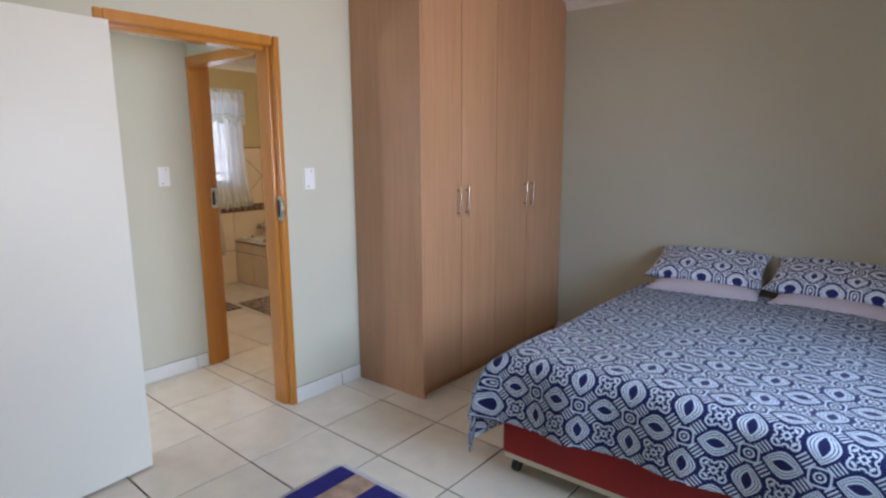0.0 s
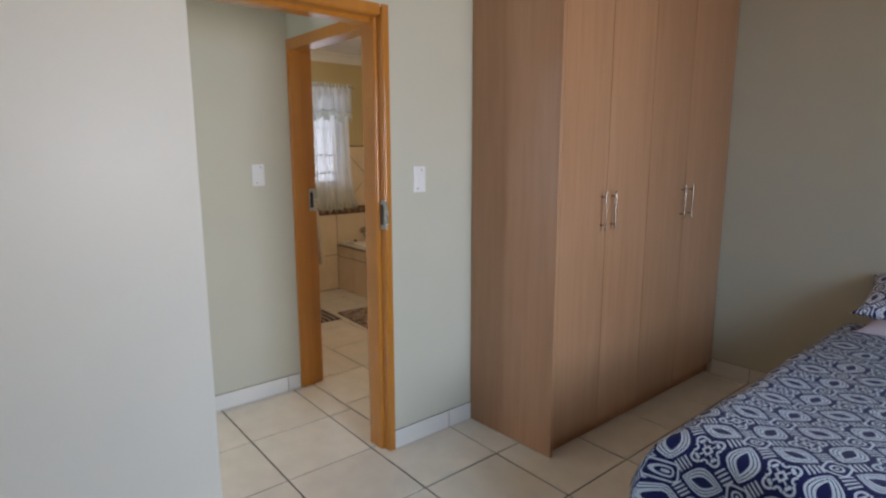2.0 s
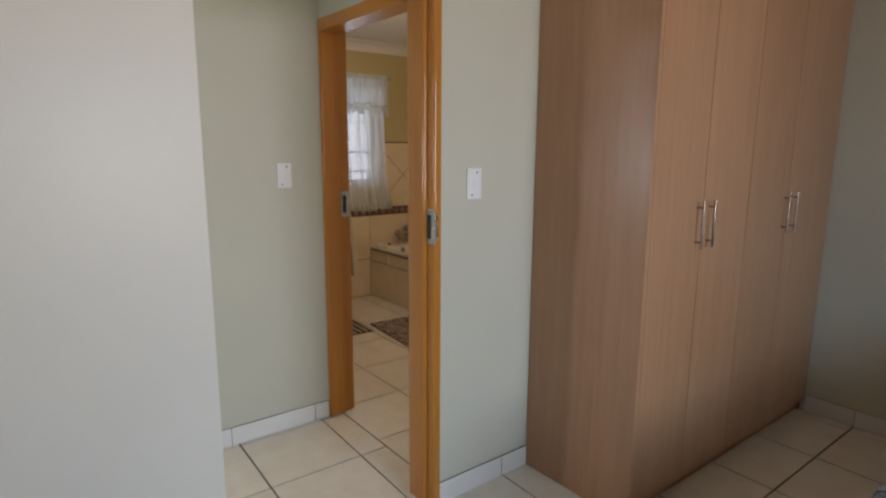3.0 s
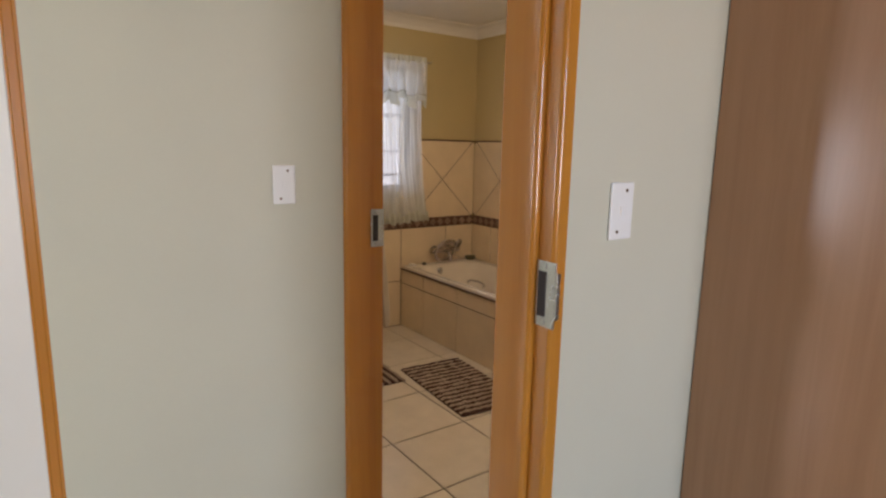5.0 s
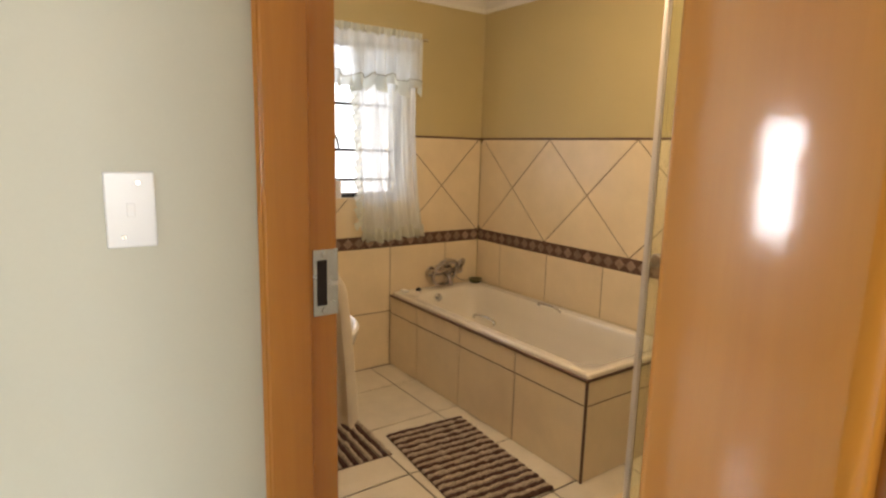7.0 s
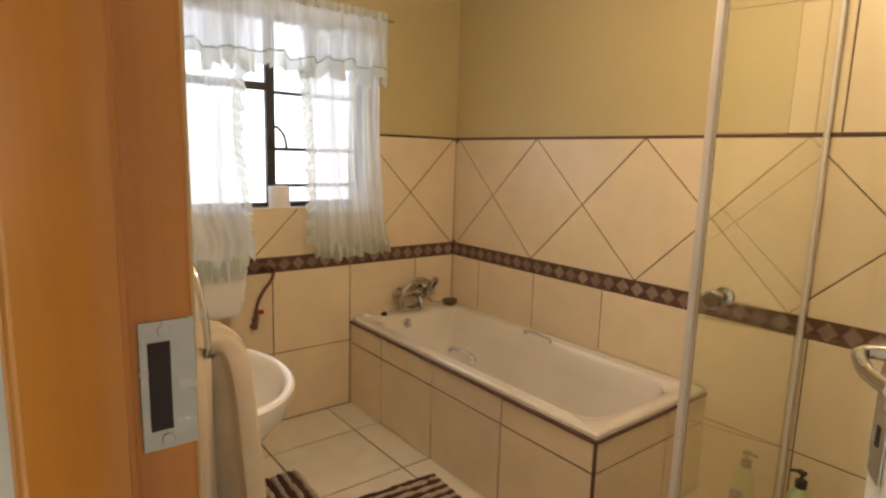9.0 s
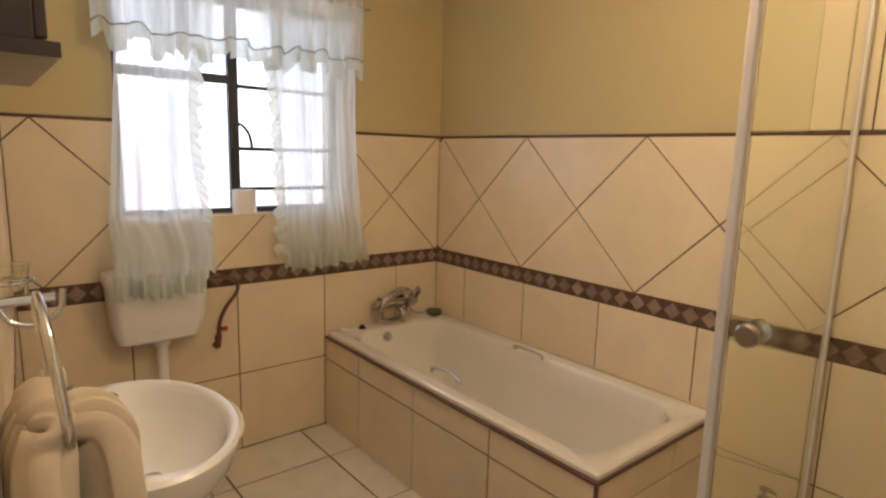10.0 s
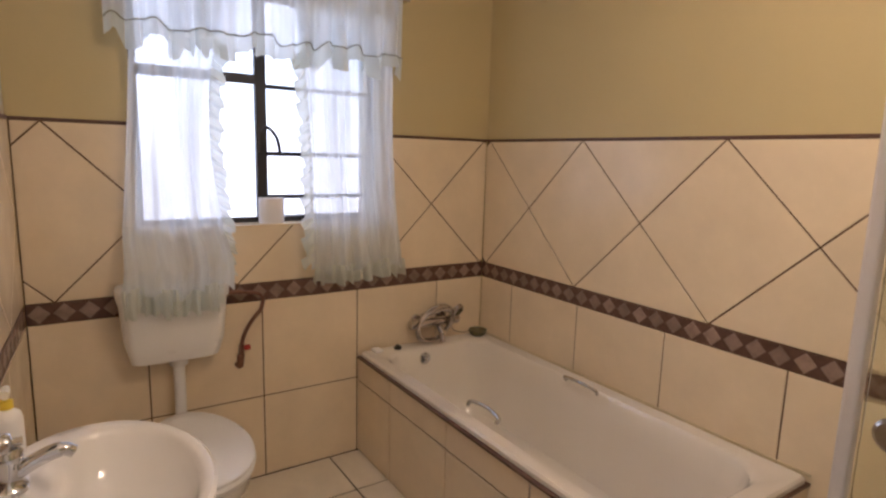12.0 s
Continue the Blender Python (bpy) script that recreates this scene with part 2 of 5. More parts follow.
PLASTIC = surface("white_plastic", (0.82, 0.82, 0.82), 0.3, var=0.02, bump=0.01)
CREAM_PLASTIC = surface("cream_plastic", (0.76, 0.72, 0.60), 0.35, var=0.03, bump=0.01)
ENAMEL = surface("white_bath_enamel", (0.79, 0.745, 0.68), 0.12, var=0.02, scale=3, bump=0.0, coat=0.5)
PORCELAIN = surface("white_porcelain", (0.82, 0.81, 0.80), 0.1, var=0.015, bump=0.0, coat=0.5)
BLACK_STEEL = surface("black_window_steel", (0.02, 0.019, 0.02), 0.45, var=0.15, bump=0.05)
RED_CLOTH = surface("red_bed_base_cloth", (0.30, 0.018, 0.015), 0.85, var=0.12, scale=6, fine=300, bump=0.15)
CREAM_CLOTH = surface("cream_cloth", (0.62, 0.55, 0.42), 0.9, var=0.06, fine=300, bump=0.15)
LILAC_CLOTH = surface("pale_lilac_sheet", (0.52, 0.46, 0.52), 0.85, var=0.05, fine=300, bump=0.1)
TOWEL = surface("beige_towelling", (0.55, 0.475, 0.37), 0.95, var=0.06, scale=20, fine=700, bump=0.22)
BLACK_RUBBER = surface("black_rubber", (0.02, 0.02, 0.02), 0.5, var=0.1)
BLUE_PILE = surface("navy_rug_pile", (0.018, 0.014, 0.16), 0.95, var=0.2, scale=20, fine=400, bump=0.5)
BEIGE_PILE = surface("beige_rug_pile", (0.40, 0.28, 0.2), 0.95, var=0.3, scale=16, fine=400, bump=0.5)
FRINGE = surface("pale_rug_fringe", (0.58, 0.55, 0.58), 0.95, var=0.1, fine=400, bump=0.5)
MAT_DARK = surface("dark_brown_chenille", (0.085, 0.042, 0.034), 0.95, var=0.3, scale=70, fine=300, bump=0.8)
MAT_PALE = surface("oatmeal_chenille", (0.48, 0.40, 0.32), 0.95, var=0.25, scale=70, fine=300, bump=0.8)
PRINT = printed_cotton("navy_and_white_print", (0.007, 0.014, 0.13), (0.84, 0.91, 1.0), 0.2)
SHEER = sheer("mint_white_sheer", (0.82, 0.87, 0.90), 0.42, 0.34)
SHEER_THICK = sheer("gathered_mint_sheer", (0.80, 0.84, 0.80), 0.20, 0.12)
SHIRRING = surface("grey_green_seam", (0.30, 0.31, 0.26), 0.9, var=0.1)
CLEAR = glass("clear_glass", (0.97, 0.98, 0.90))
PANE = glass("window_glass", (0.98, 0.99, 0.98))
SEAL = surface("translucent_white_seal", (0.64, 0.60, 0.60), 0.35, var=0.04)
GREEN_SOAP = surface("pale_green_bottle", (0.45, 0.55, 0.30), 0.3, var=0.05)
YELLOW = surface("yellow_pump_plastic", (0.80, 0.62, 0.06), 0.35, var=0.04)
OLIVE = surface("olive_dish", (0.10, 0.09, 0.035), 0.45, var=0.2)
COPPER = surface("brown_flex_hose", (0.20, 0.10, 0.07), 0.4, 0.4, var=0.2, scale=60)
RED_PAINT = surface("red_valve", (0.4, 0.03, 0.02), 0.4)
PAPER = surface("white_paper_roll", (0.82, 0.80, 0.80), 0.9, var=0.03, fine=200, bump=0.2)
INK_BLUE = surface("blue_label_ink", (0.04, 0.05, 0.25), 0.4)
SOIL = surface("pale_ground", (0.36, 0.31, 0.24), 0.95, var=0.15, scale=0.6, fine=9, bump=0.3)
SEALER = surface("yellowed_sealant", (0.62, 0.52, 0.34), 0.5, var=0.1)


# ---------------- building helpers ----------------
def link_mesh(name, bm, mat, smooth=False):
    bmesh.ops.recalc_face_normals(bm, faces=bm.faces)
    me = bpy.data.meshes.new(name)
    bm.to_mesh(me)
    bm.free()
    me.materials.append(mat)
    if smooth:
        me.polygons.foreach_set("use_smooth", [True] * len(me.polygons))
        me.set_sharp_from_angle(angle=radians(40))
    return new(name, me)


def part(name, bm, mat, parent, label="", smooth=False):
    ob = link_mesh(name, bm, mat, smooth)
    ob.parent = parent
    ob.matrix_parent_inverse = HOME.get(parent.name, Matrix()).inverted()
    HOME[ob.name] = Matrix()
    return tagged(ob, label)


HOME = {}


def thing(name, at, label, category, group="", kind=""):
    ob = new(name)
    ob.empty_display_size = 0.1
    ob.location = at
    HOME[ob.name] = Matrix.Translation(at)
    return tagged(ob, label, category, group, kind)


def setting(name, bm, mat, label, category, smooth=False):
    return tagged(link_mesh(name, bm, mat, smooth), label, category, kind="structure")


def merge(bm, other):
    me = bpy.data.meshes.new("tmp")
    other.to_mesh(me)
    other.free()
    bm.from_mesh(me)
    bpy.data.meshes.remove(me)
    return bm


def box(bm, x0, x1, y0, y1, z0, z1, bev=0.0, seg=2):
    t = bmesh.new()
    bmesh.ops.create_cube(t, size=1, matrix=Matrix.Translation(((x0 + x1) / 2, (y0 + y1) / 2, (z0 + z1) / 2)) @ Matrix.Diagonal((abs(x1 - x0), abs(y1 - y0), abs(z1 - z0), 1)))
    if bev:
        bmesh.ops.bevel(t, geom=t.edges[:], offset=bev, segments=seg, affect="EDGES", profile=0.5)
    return merge(bm, t)


def B(*a, **k):
    return box(bmesh.new(), *a, **k)


def prism(bm, poly, axis, lo, hi):
    """A polygon in the two other axes, carried along axis from lo to hi."""
    def p(a, b, c):
        return {"x": (c, a, b), "y": (a, c, b), "z": (a, b, c)}[axis]
    r0 = [bm.verts.new(p(a, b, lo)) for a, b in poly]
    r1 = [bm.verts.new(p(a, b, hi)) for a, b in poly]
    k = len(poly)
    for i in range(k):
        bm.faces.new((r0[i], r0[(i + 1) % k], r1[(i + 1) % k], r1[i]))
    bm.faces.new(r0)
    bm.faces.new(r1)
    return bm


def loft(bm, rings, cap0=True, cap1=True, closed=True):
    rows = [[bm.verts.new(p) for p in r] for r in rings]
    k = len(rows[0])
    for a, b in zip(rows, rows[1:]):
        for i in range(k if closed else k - 1):
            bm.faces.new((a[i], a[(i + 1) % k], b[(i + 1) % k], b[i]))
    if cap0:
        bm.faces.new(rows[0])
    if cap1:
        bm.faces.new(rows[-1])
    return bm


def rrect(cx, cy, hx, hy, r, z, n=6):
    pts = []
    for sx, sy, a0 in ((1, 1, 0), (-1, 1, 90), (-1, -1, 180), (1, -1, 270)):
        for i in range(n + 1):
            a = radians(a0 + 90 * i / n)
            pts.append((cx + sx * (hx - r) + r * math.cos(a), cy + sy * (hy - r) + r * math.sin(a), z))
    return pts


def oval(cx, cy, a, b, z, n=32, back=None):
    pts = []
    for i in range(n):
        w = 2 * math.pi * i / n
        y = cy + b * math.sin(w)
        if back is not None:
            y = max(y, back)
        pts.append((cx + a * math.cos(w), y, z))
    return pts


def lathe(bm, prof, cx, cy, n=24):
    return loft(bm, [[(cx + r * math.cos(2 * math.pi * i / n), cy + r * math.sin(2 * math.pi * i / n), z) for i in range(n)] for r, z in prof])


def tube(bm, pts, r, n=10, closed=False):
    pts = [Vector(p) for p in pts]
    k = len(pts)
    rings = []
    up = None
    for i in range(k):
        d = (pts[(i + 1) % k] - pts[i - 1]) if closed else (pts[min(i + 1, k - 1)] - pts[max(i - 1, 0)])
        d.normalize()
        if up is None:
            up = d.orthogonal().normalized()
        up = (up - d * up.dot(d)).normalized()
        side = d.cross(up)
        rr = r[i] if isinstance(r, (list, tuple)) else r
        rings.append([pts[i] + (up * math.cos(2 * math.pi * j / n) + side * math.sin(2 * math.pi * j / n)) * rr for j in range(n)])
    if closed:
        rings.append(rings[0])
        loft(bm, rings, False, False)
        bmesh.ops.remove_doubles(bm, verts=bm.verts, dist=1e-6)
        return bm
    return loft(bm, rings)


def bend(pts, n=8):
    """A smooth line through a few points."""
    p = [Vector(q) for q in pts]
    p = [2 * p[0] - p[1], *p, 2 * p[-1] - p[-2]]
    out = []
    for i in range(1, len(p) - 2):
        for j in range(n):
            t = j / n
            out.append(0.5 * (2 * p[i] + (p[i + 1] - p[i - 1]) * t + (2 * p[i - 1] - 5 * p[i] + 4 * p[i + 1] - p[i + 2]) * t * t + (3 * p[i] - p[i - 1] - 3 * p[i + 1] + p[i + 2]) * t ** 3))
    out.append(p[-2])
    return out


def turned(bm, m):
    bmesh.ops.transform(bm, matrix=m, verts=bm.verts)
    return bm


def disc(c, axis, r, depth, n=24, bev=0.003):
    """A round plate, centre of its back at c, growing along axis."""
    bm = bmesh.new()
    lathe(bm, [(r, 0), (r, depth - bev), (r - bev, depth)], 0, 0, n)
    q = Vector((0, 0, 1)).rotation_difference(Vector(axis)).to_matrix().to_4x4()
    return turned(bm, Matrix.Translation(c) @ q)


# ---------------- structure ----------------
XE0 = 0.95                           # bedroom east face
XW, XP, XB = -2.638, -2.765, -5.725   # bedroom face, bathroom side of that wall, bathroom's west tiles
YN, YB, YS = 3.95, 4.0, 2.055        # bedroom north, bathroom north and south tiles
YP, XQ = 1.80, -3.616                # passage north wall, passage west wall
ZC, ZB = 2.54, 2.39                  # ceilings


def ysw(x):
    """The bathroom's south wall runs slightly askew."""
    return 1.95 + 0.050 * (-3.63 - x)


setting("floor_slab", B(-6.4, XE0 + 0.2, -2.4, 4.15, -0.2, -0.004), GROUT_FLOOR, "dark grouted floor bed under the cream tiles", "floor")

w = bmesh.new()
box(w, XP, XW, -2.35, 0.93, 0, ZC)
box(w, XP, XW, 0.93, 1.785, 2.04, ZC)
box(w, XP, XW, 1.785, 4.15, 0, ZC)
setting("wall_west", w, PAINT, "pale sage painted wall with the bedroom door", "wall")
setting("wall_north", B(XW, XE0, YN, 4.15, 0, ZC), PAINT, "pale sage painted wall behind the bed", "wall")
w = bmesh.new()
box(w, XE0, XE0 + 0.15, -1.35, 1.05, 0, ZC)
box(w, XE0, XE0 + 0.15, 2.65, 4.15, 0, ZC)
box(w, XE0, XE0 + 0.15, 1.05, 2.65, 0, 0.8)
box(w, XE0, XE0 + 0.15, 1.05, 2.65, 2.1, ZC)
setting("wall_east", w, PAINT, "pale sage painted wall with a window opening", "wall")
setting("wall_south", B(XW, XE0, -1.35, -1.2, 0, ZC), PAINT, "pale sage painted bedroom wall", "wall")
setting("ceiling_bedroom", B(XW, XE0 + 0.15, -1.35, 4.15, ZC, ZC + 0.1), CEILING, "white plastered bedroom ceiling", "ceiling")

w = bmesh.new()
for a, b, z in ((-5.9, XQ - 0.02, 0), (XQ - 0.02, -2.79, 2.03), (-2.79, XP, 0)):
    prism(w, [(a, YP), (b, YP), (b, ysw(b) - 0.008), (a, ysw(a) - 0.008)], "z", z, ZC)
setting("wall_passage_north", w, PAINT, "pale sage wall with the bathroom doorway", "wall")
setting("wall_passage_west", B(XQ - 0.15, XQ, 0.62, YP, 0, ZC), PAINT, "pale sage passage wall", "wall")
setting("wall_lounge_north", B(-6.2, XQ - 0.15, 0.62, 0.77, 0, ZC), PAINT, "pale sage plain wall", "wall")
# unseen wall, its opening is added for the fill lamp
w = bmesh.new()
box(w, -6.35, -6.2, -2.35, -1.8, 0, ZC)
box(w, -6.35, -6.2, -0.2, 0.77, 0, ZC)
box(w, -6.35, -6.2, -1.8, -0.2, 0, 0.9)
box(w, -6.35, -6.2, -1.8, -0.2, 2.1, ZC)
setting("wall_lounge_west", w, PAINT, "unseen pale sage wall with an opening for lamp light", "wall")
w = bmesh.new()
box(w, -6.2, -4.73, -2.35, -2.2, 0, ZC)
box(w, -4.19, XP, -2.35, -2.2, 0, ZC)
box(w, -4.73, -4.19, -2.35, -2.2, 0, 0.85)
box(w, -4.73, -4.19, -2.35, -2.2, 1.65, ZC)
setting("wall_lounge_south", w, PAINT, "unseen pale sage wall with an opening for lamp light", "wall")
w = bmesh.new()
box(w, -6.35, XP, -2.35, 0.77, ZC, ZC + 0.1)
box(w, XQ - 0.15, XP, 0.77, YP, ZC, ZC + 0.1)
setting("ceiling_passage", w, CEILING, "white plastered passage ceiling", "ceiling")

WY0, WY1, WZ0, WZ1 = 2.41, 3.40, 1.105, 2.03   # bathroom window opening
XBW = XB - 0.008
w = bmesh.new()
box(w, -5.92, XBW, 1.98, WY0, 0, ZC)
box(w, -5.92, XBW, WY1, YB + 0.15, 0, ZC)
box(w, -5.92, XBW, WY0, WY1, 0, WZ0)
box(w, -5.92, XBW, WY0, WY1, WZ1, ZC)
wall_bw = setting("wall_bathroom_west", w, BATH_PAINT, "olive-toned painted wall above cream tiles, with the window", "wall")
wall_bn = setting("wall_bathroom_north", B(XBW, XP, YB + 0.008, YB + 0.15, 0, ZC), BATH_PAINT, "olive-toned painted wall above cream tiles", "wall")
setting("ceiling_bathroom", B(-5.92, XP, 1.9, YB + 0.15, ZB, ZB + 0.1), CEILING, "white plastered bathroom ceiling", "ceiling")


def cove(z, k):
    return [(0, z), (0, z - k), (0.12 * k, z - k), (0.2 * k, z - 0.72 * k), (0.5 * k, z - 0.32 * k), (0.78 * k, z - 0.15 * k), (k, z - 0.12 * k), (k, z)]


def cornice(name, rects):
    """Coved cornice round a room given by its four faces."""
    x0, x1, y0, y1, z, k = rects
    bm = bmesh.new()
    c = cove(z - 0.001, k)
    prism(bm, [(y1 - a, b) for a, b in c], "x", x0, x1)
    prism(bm, [(y0 + a, b) for a, b in c], "x", x0, x1)
    prism(bm, [(x0 + a, b) for a, b in c], "y", y0, y1)
    prism(bm, [(x1 - a, b) for a, b in c], "y", y0, y1)
    return setting(name, bm, CEILING, "white coved plaster cornice under the ceiling", "cornice")


cornice("trim_bedroom", (XW, XE0, -1.2, YN, ZC, 0.075))
cornice("trim_bathroom", (XBW, XP, 1.95, YB + 0.008, ZB, 0.085))

# outside ground
g = bmesh.new()
box(g, -6000, 6000, -6000, 6000, -0.5, -0.25)
setting("ground", g, SOIL, "pale bare ground outside the house", "ground")
# unseen slab added above the ceilings to keep the sun out
w = bmesh.new()
box(w, -6.45, XE0 + 0.25, -2.45, 4.25, 2.68, 2.8)
setting("unseen_roof_slab", w, CEILING, "plain unseen roof slab keeping the sun off the rooms", "roof")


# ---------------- doors ----------------
def jamb(parent, name, poly, axis, lo, hi):
    bm = prism(bmesh.new(), poly, axis, lo, hi)
    bmesh.ops.bevel(bm, geom=bm.edges[:], offset=0.0045, segments=3, affect="EDGES")
    return part(name, bm, VARNISH, parent, "", True)


def strike(parent, m, lip=True):
    """Steel strike plate with two screws and a dark block as the slot's shade; local x across, y along the depth
    normal, z up.
    """
    bm = B(-0.026, 0.026, -0.001, 0.003, -0.066, 0.066, bev=0.001)
    if lip:
        box(bm, 0.0255, 0.031, -0.007, 0.0026, -0.046, 0.046, bev=0.001)
    plate = part("strike_plate", turned(bm, m), STEEL, parent, "worn steel strike plate")
    part("slot", turned(B(-0.018, 0.002, 0.0025, 0.0045, -0.045, 0.045), m), SLOT_SHADE, plate, "dark block drawn for the shaded slot")
    for z in (-0.056, 0.056):
        part("screw", turned(disc((-0.003, 0.003, z), (0, 1, 0), 0.006, 0.0015, 12, 0.0005), m), STEEL, plate)


d1 = thing("door_1", (XW, 1.35, 0), "open bedroom doorway with orange varnished timber frame and white flush door folded back", "door", kind="structure")
def rounded(cx, cy, r, a0, a1, n=5):
    return [(cx + r * math.cos(radians(a0 + (a1 - a0) * i / n)), cy + r * math.sin(radians(a0 + (a1 - a0) * i / n))) for i in range(n + 1)]


stop_jamb = [*rounded(-2.770, 1.753, 0.007, 180, 270), *rounded(-2.680, 1.756, 0.010, 270, 360), (-2.670, 1.763), *rounded(-2.638, 1.773, 0.010, 270, 360), (-2.628, 1.796), (-2.777, 1.796)]
part("jamb", prism(bmesh.new(), stop_jamb, "z", 0, 2.051), VARNISH, d1, "", True)
jamb(d1, "jamb", [(-2.777, 0.966), (-2.692, 0.966), (-2.692, 0.949), (-2.638, 0.949), (-2.630, 0.943), (-2.630, 0.910), (-2.777, 0.910)], "z", 0, 2.051)
jamb(d1, "head", [(-2.776, 1.985), (-2.692, 1.985), (-2.692, 2.003), (-2.636, 2.003), (-2.629, 2.008), (-2.629, 2.052), (-2.776, 2.052)], "y", 0.944, 1.756)
strike(d1, Matrix.Translation((-2.644, 1.7625, 1.150)) @ Matrix(((1, 0, 0, 0), (0, -1, 0, 0), (0, 0, 1, 0), (0, 0, 0, 1))))
leaf_m = Matrix.Translation((-2.630, 0.95, 0)) @ pose(0, 0, 0, 0, 0, -85.5)
leaf = part("door_leaf", turned(B(0, 0.76, -0.005, 0.035, 0.012, 2.0, bev=0.002), leaf_m), WHITE_PAINT, d1, "white painted flush door leaf")
for z in (0.25, 1.8):
    part("hinge", lathe(bmesh.new(), [(0.006, z), (0.006, z + 0.09)], -2.626, 0.953, 10), STEEL, d1)

d2 = thing("door_2", (-3.2, 1.9, 0), "open bathroom doorway with orange varnished timber frame and white flush door", "door", kind="structure")
jamb(d2, "jamb", [(-3.662, 1.792), (-3.604, 1.792), (-3.598, 1.797), (-3.598, 1.884), (-3.615, 1.884), (-3.615, 1.945), (-3.662, 1.945)], "z", 0, 2.05)
jamb(d2, "jamb", [(-2.768, 1.786), (-2.794, 1.786), (-2.800, 1.792), (-2.800, 1.884), (-2.784, 1.884), (-2.784, 1.945), (-2.768, 1.945)], "z", 0, 2.05)
jamb(d2, "head", [(1.788, 1.99), (1.884, 1.99), (1.884, 2.006), (1.943, 2.006), (1.943, 2.048), (1.788, 2.048)], "x", -3.61, -2.787)
strike(d2, Matrix.Translation((-3.6155, 1.920, 1.149)) @ Matrix(((0, 1, 0, 0), (1, 0, 0, 0), (0, 0, 1, 0), (0, 0, 0, 1))), False)
# raw plaster reveal behind the frame
part("reveal", B(-3.66, -3.634, 1.9455, 1.953, 0, 2.03, bev=0.002), BATH_PAINT, d2, "cream plaster reveal")
leaf_m = Matrix.Translation((-2.818, 1.945, 0)) @ pose(0, 0, 0, 0, 0, 180 - 59.5)
leaf = part("door_leaf", turned(B(0, 0.775, -0.04, 0, 0.012, 1.99, bev=0.002), leaf_m), WHITE_PAINT, d2, "white painted flush door leaf")
bm = B(0.727, 0.770, 0, 0.004, 1.02, 1.23, bev=0.0015)
hm = part("handle_plate", turned(bm, leaf_m), STEEL, leaf, "brushed steel handle plate")
# the keyhole's shade is a small dark block on the plate
part("keyhole", turned(B(0.744, 0.753, 0.0035, 0.005, 1.06, 1.085), leaf_m), SLOT_SHADE, hm)
bm = tube(bmesh.new(), bend([(0.748, 0.003, 1.172), (0.748, 0.024, 1.172), (0.738, 0.036, 1.170), (0.70, 0.038, 1.162), (0.64, 0.033, 1.164)]), 0.0085)
part("lever", turned(bm, leaf_m), CHROME, hm, "bright lever handle", True)


def switch_plate(at, m):
    sw = thing("light_switch", at, "white plastic light switch plate screwed to the wall", "light switch", "wall switches")
    part("plate", turned(B(-0.036, 0.036, 0, 0.006, -0.06, 0.06, bev=0.003), m), PLASTIC, sw)
    part("rocker", turned(B(-0.006, 0.006, 0.0055, 0.0085, -0.011, 0.011, bev=0.0013), m), PLASTIC, sw)
    for x, z in ((-0.012, 0.043), (0.012, -0.043)):
        part("screw", turned(disc((x, 0.0055, z), (0, 1, 0), 0.004, 0.0013, 10, 0.0005), m), NICKEL, sw)
    return sw


switch_plate((XW, 1.962, 1.305), Matrix.Translation((XW, 1.962, 1.305)) @ pose(0, 0, 0, 0, 0, -90))
switch_plate((XQ, 1.592, 1.305), Matrix.Translation((XQ, 1.592, 1.305)) @ pose(0, 0, 0, 0, 0, -90))


# ---------------- wardrobe ----------------
wd = thing("wardrobe", (-2.37, 3.12, 0), "tall built-in beech veneer wardrobe with four doors and steel bar handles", "wardrobe")
X0, XF, Y0, Y1 = XW + 0.003, -2.085, 2.30, YN - 0.003
part("side_panel", B(X0, XF, Y0, Y0 + 0.018, 0, ZC - 0.002, bev=0.001), VENEER, wd)
part("side_panel", B(X0, XF - 0.022, Y1 - 0.018, Y1, 0, ZC - 0.002), VENEER, wd)
part("back_panel", B(X0, X0 + 0.01, Y0 + 0.018, Y1 - 0.018, 0.07, ZC - 0.002), VENEER, wd)
part("top_panel", B(X0 + 0.01, XF - 0.022, Y0 + 0.018, Y1 - 0.018, ZC - 0.022, ZC - 0.003), VENEER, wd)
part("floor_panel", B(X0 + 0.01, XF - 0.022, Y0 + 0.018, Y1 - 0.018, 0.07, 0.088), VENEER, wd)
part("plinth", B(XF - 0.055, XF - 0.037, Y0 + 0.018, Y1 - 0.018, 0, 0.07), VENEER, wd)
seams = [Y0 + 0.0185, 2.668, 3.040, 3.432, Y1]
for i in range(4):
    dr = part("door", B(XF - 0.019, XF, seams[i] + 0.0022, seams[i + 1] - 0.0022, 0.072, ZC - 0.006, bev=0.0012), VENEER, wd)
    hy = seams[i + 1] - 0.042 if i % 2 == 0 else seams[i] + 0.042
    h = bmesh.new()
    tube(h, [(XF + 0.026, hy, 1.06), (XF + 0.026, hy, 1.245)], 0.005, 12)
    tube(h, [(XF - 0.001, hy, 1.085), (XF + 0.026, hy, 1.085)], 0.0045, 8)
    tube(h, [(XF - 0.001, hy, 1.22), (XF + 0.026, hy, 1.22)], 0.0045, 8)
    part("handle", h, NICKEL, dr, "steel bar handle", True)


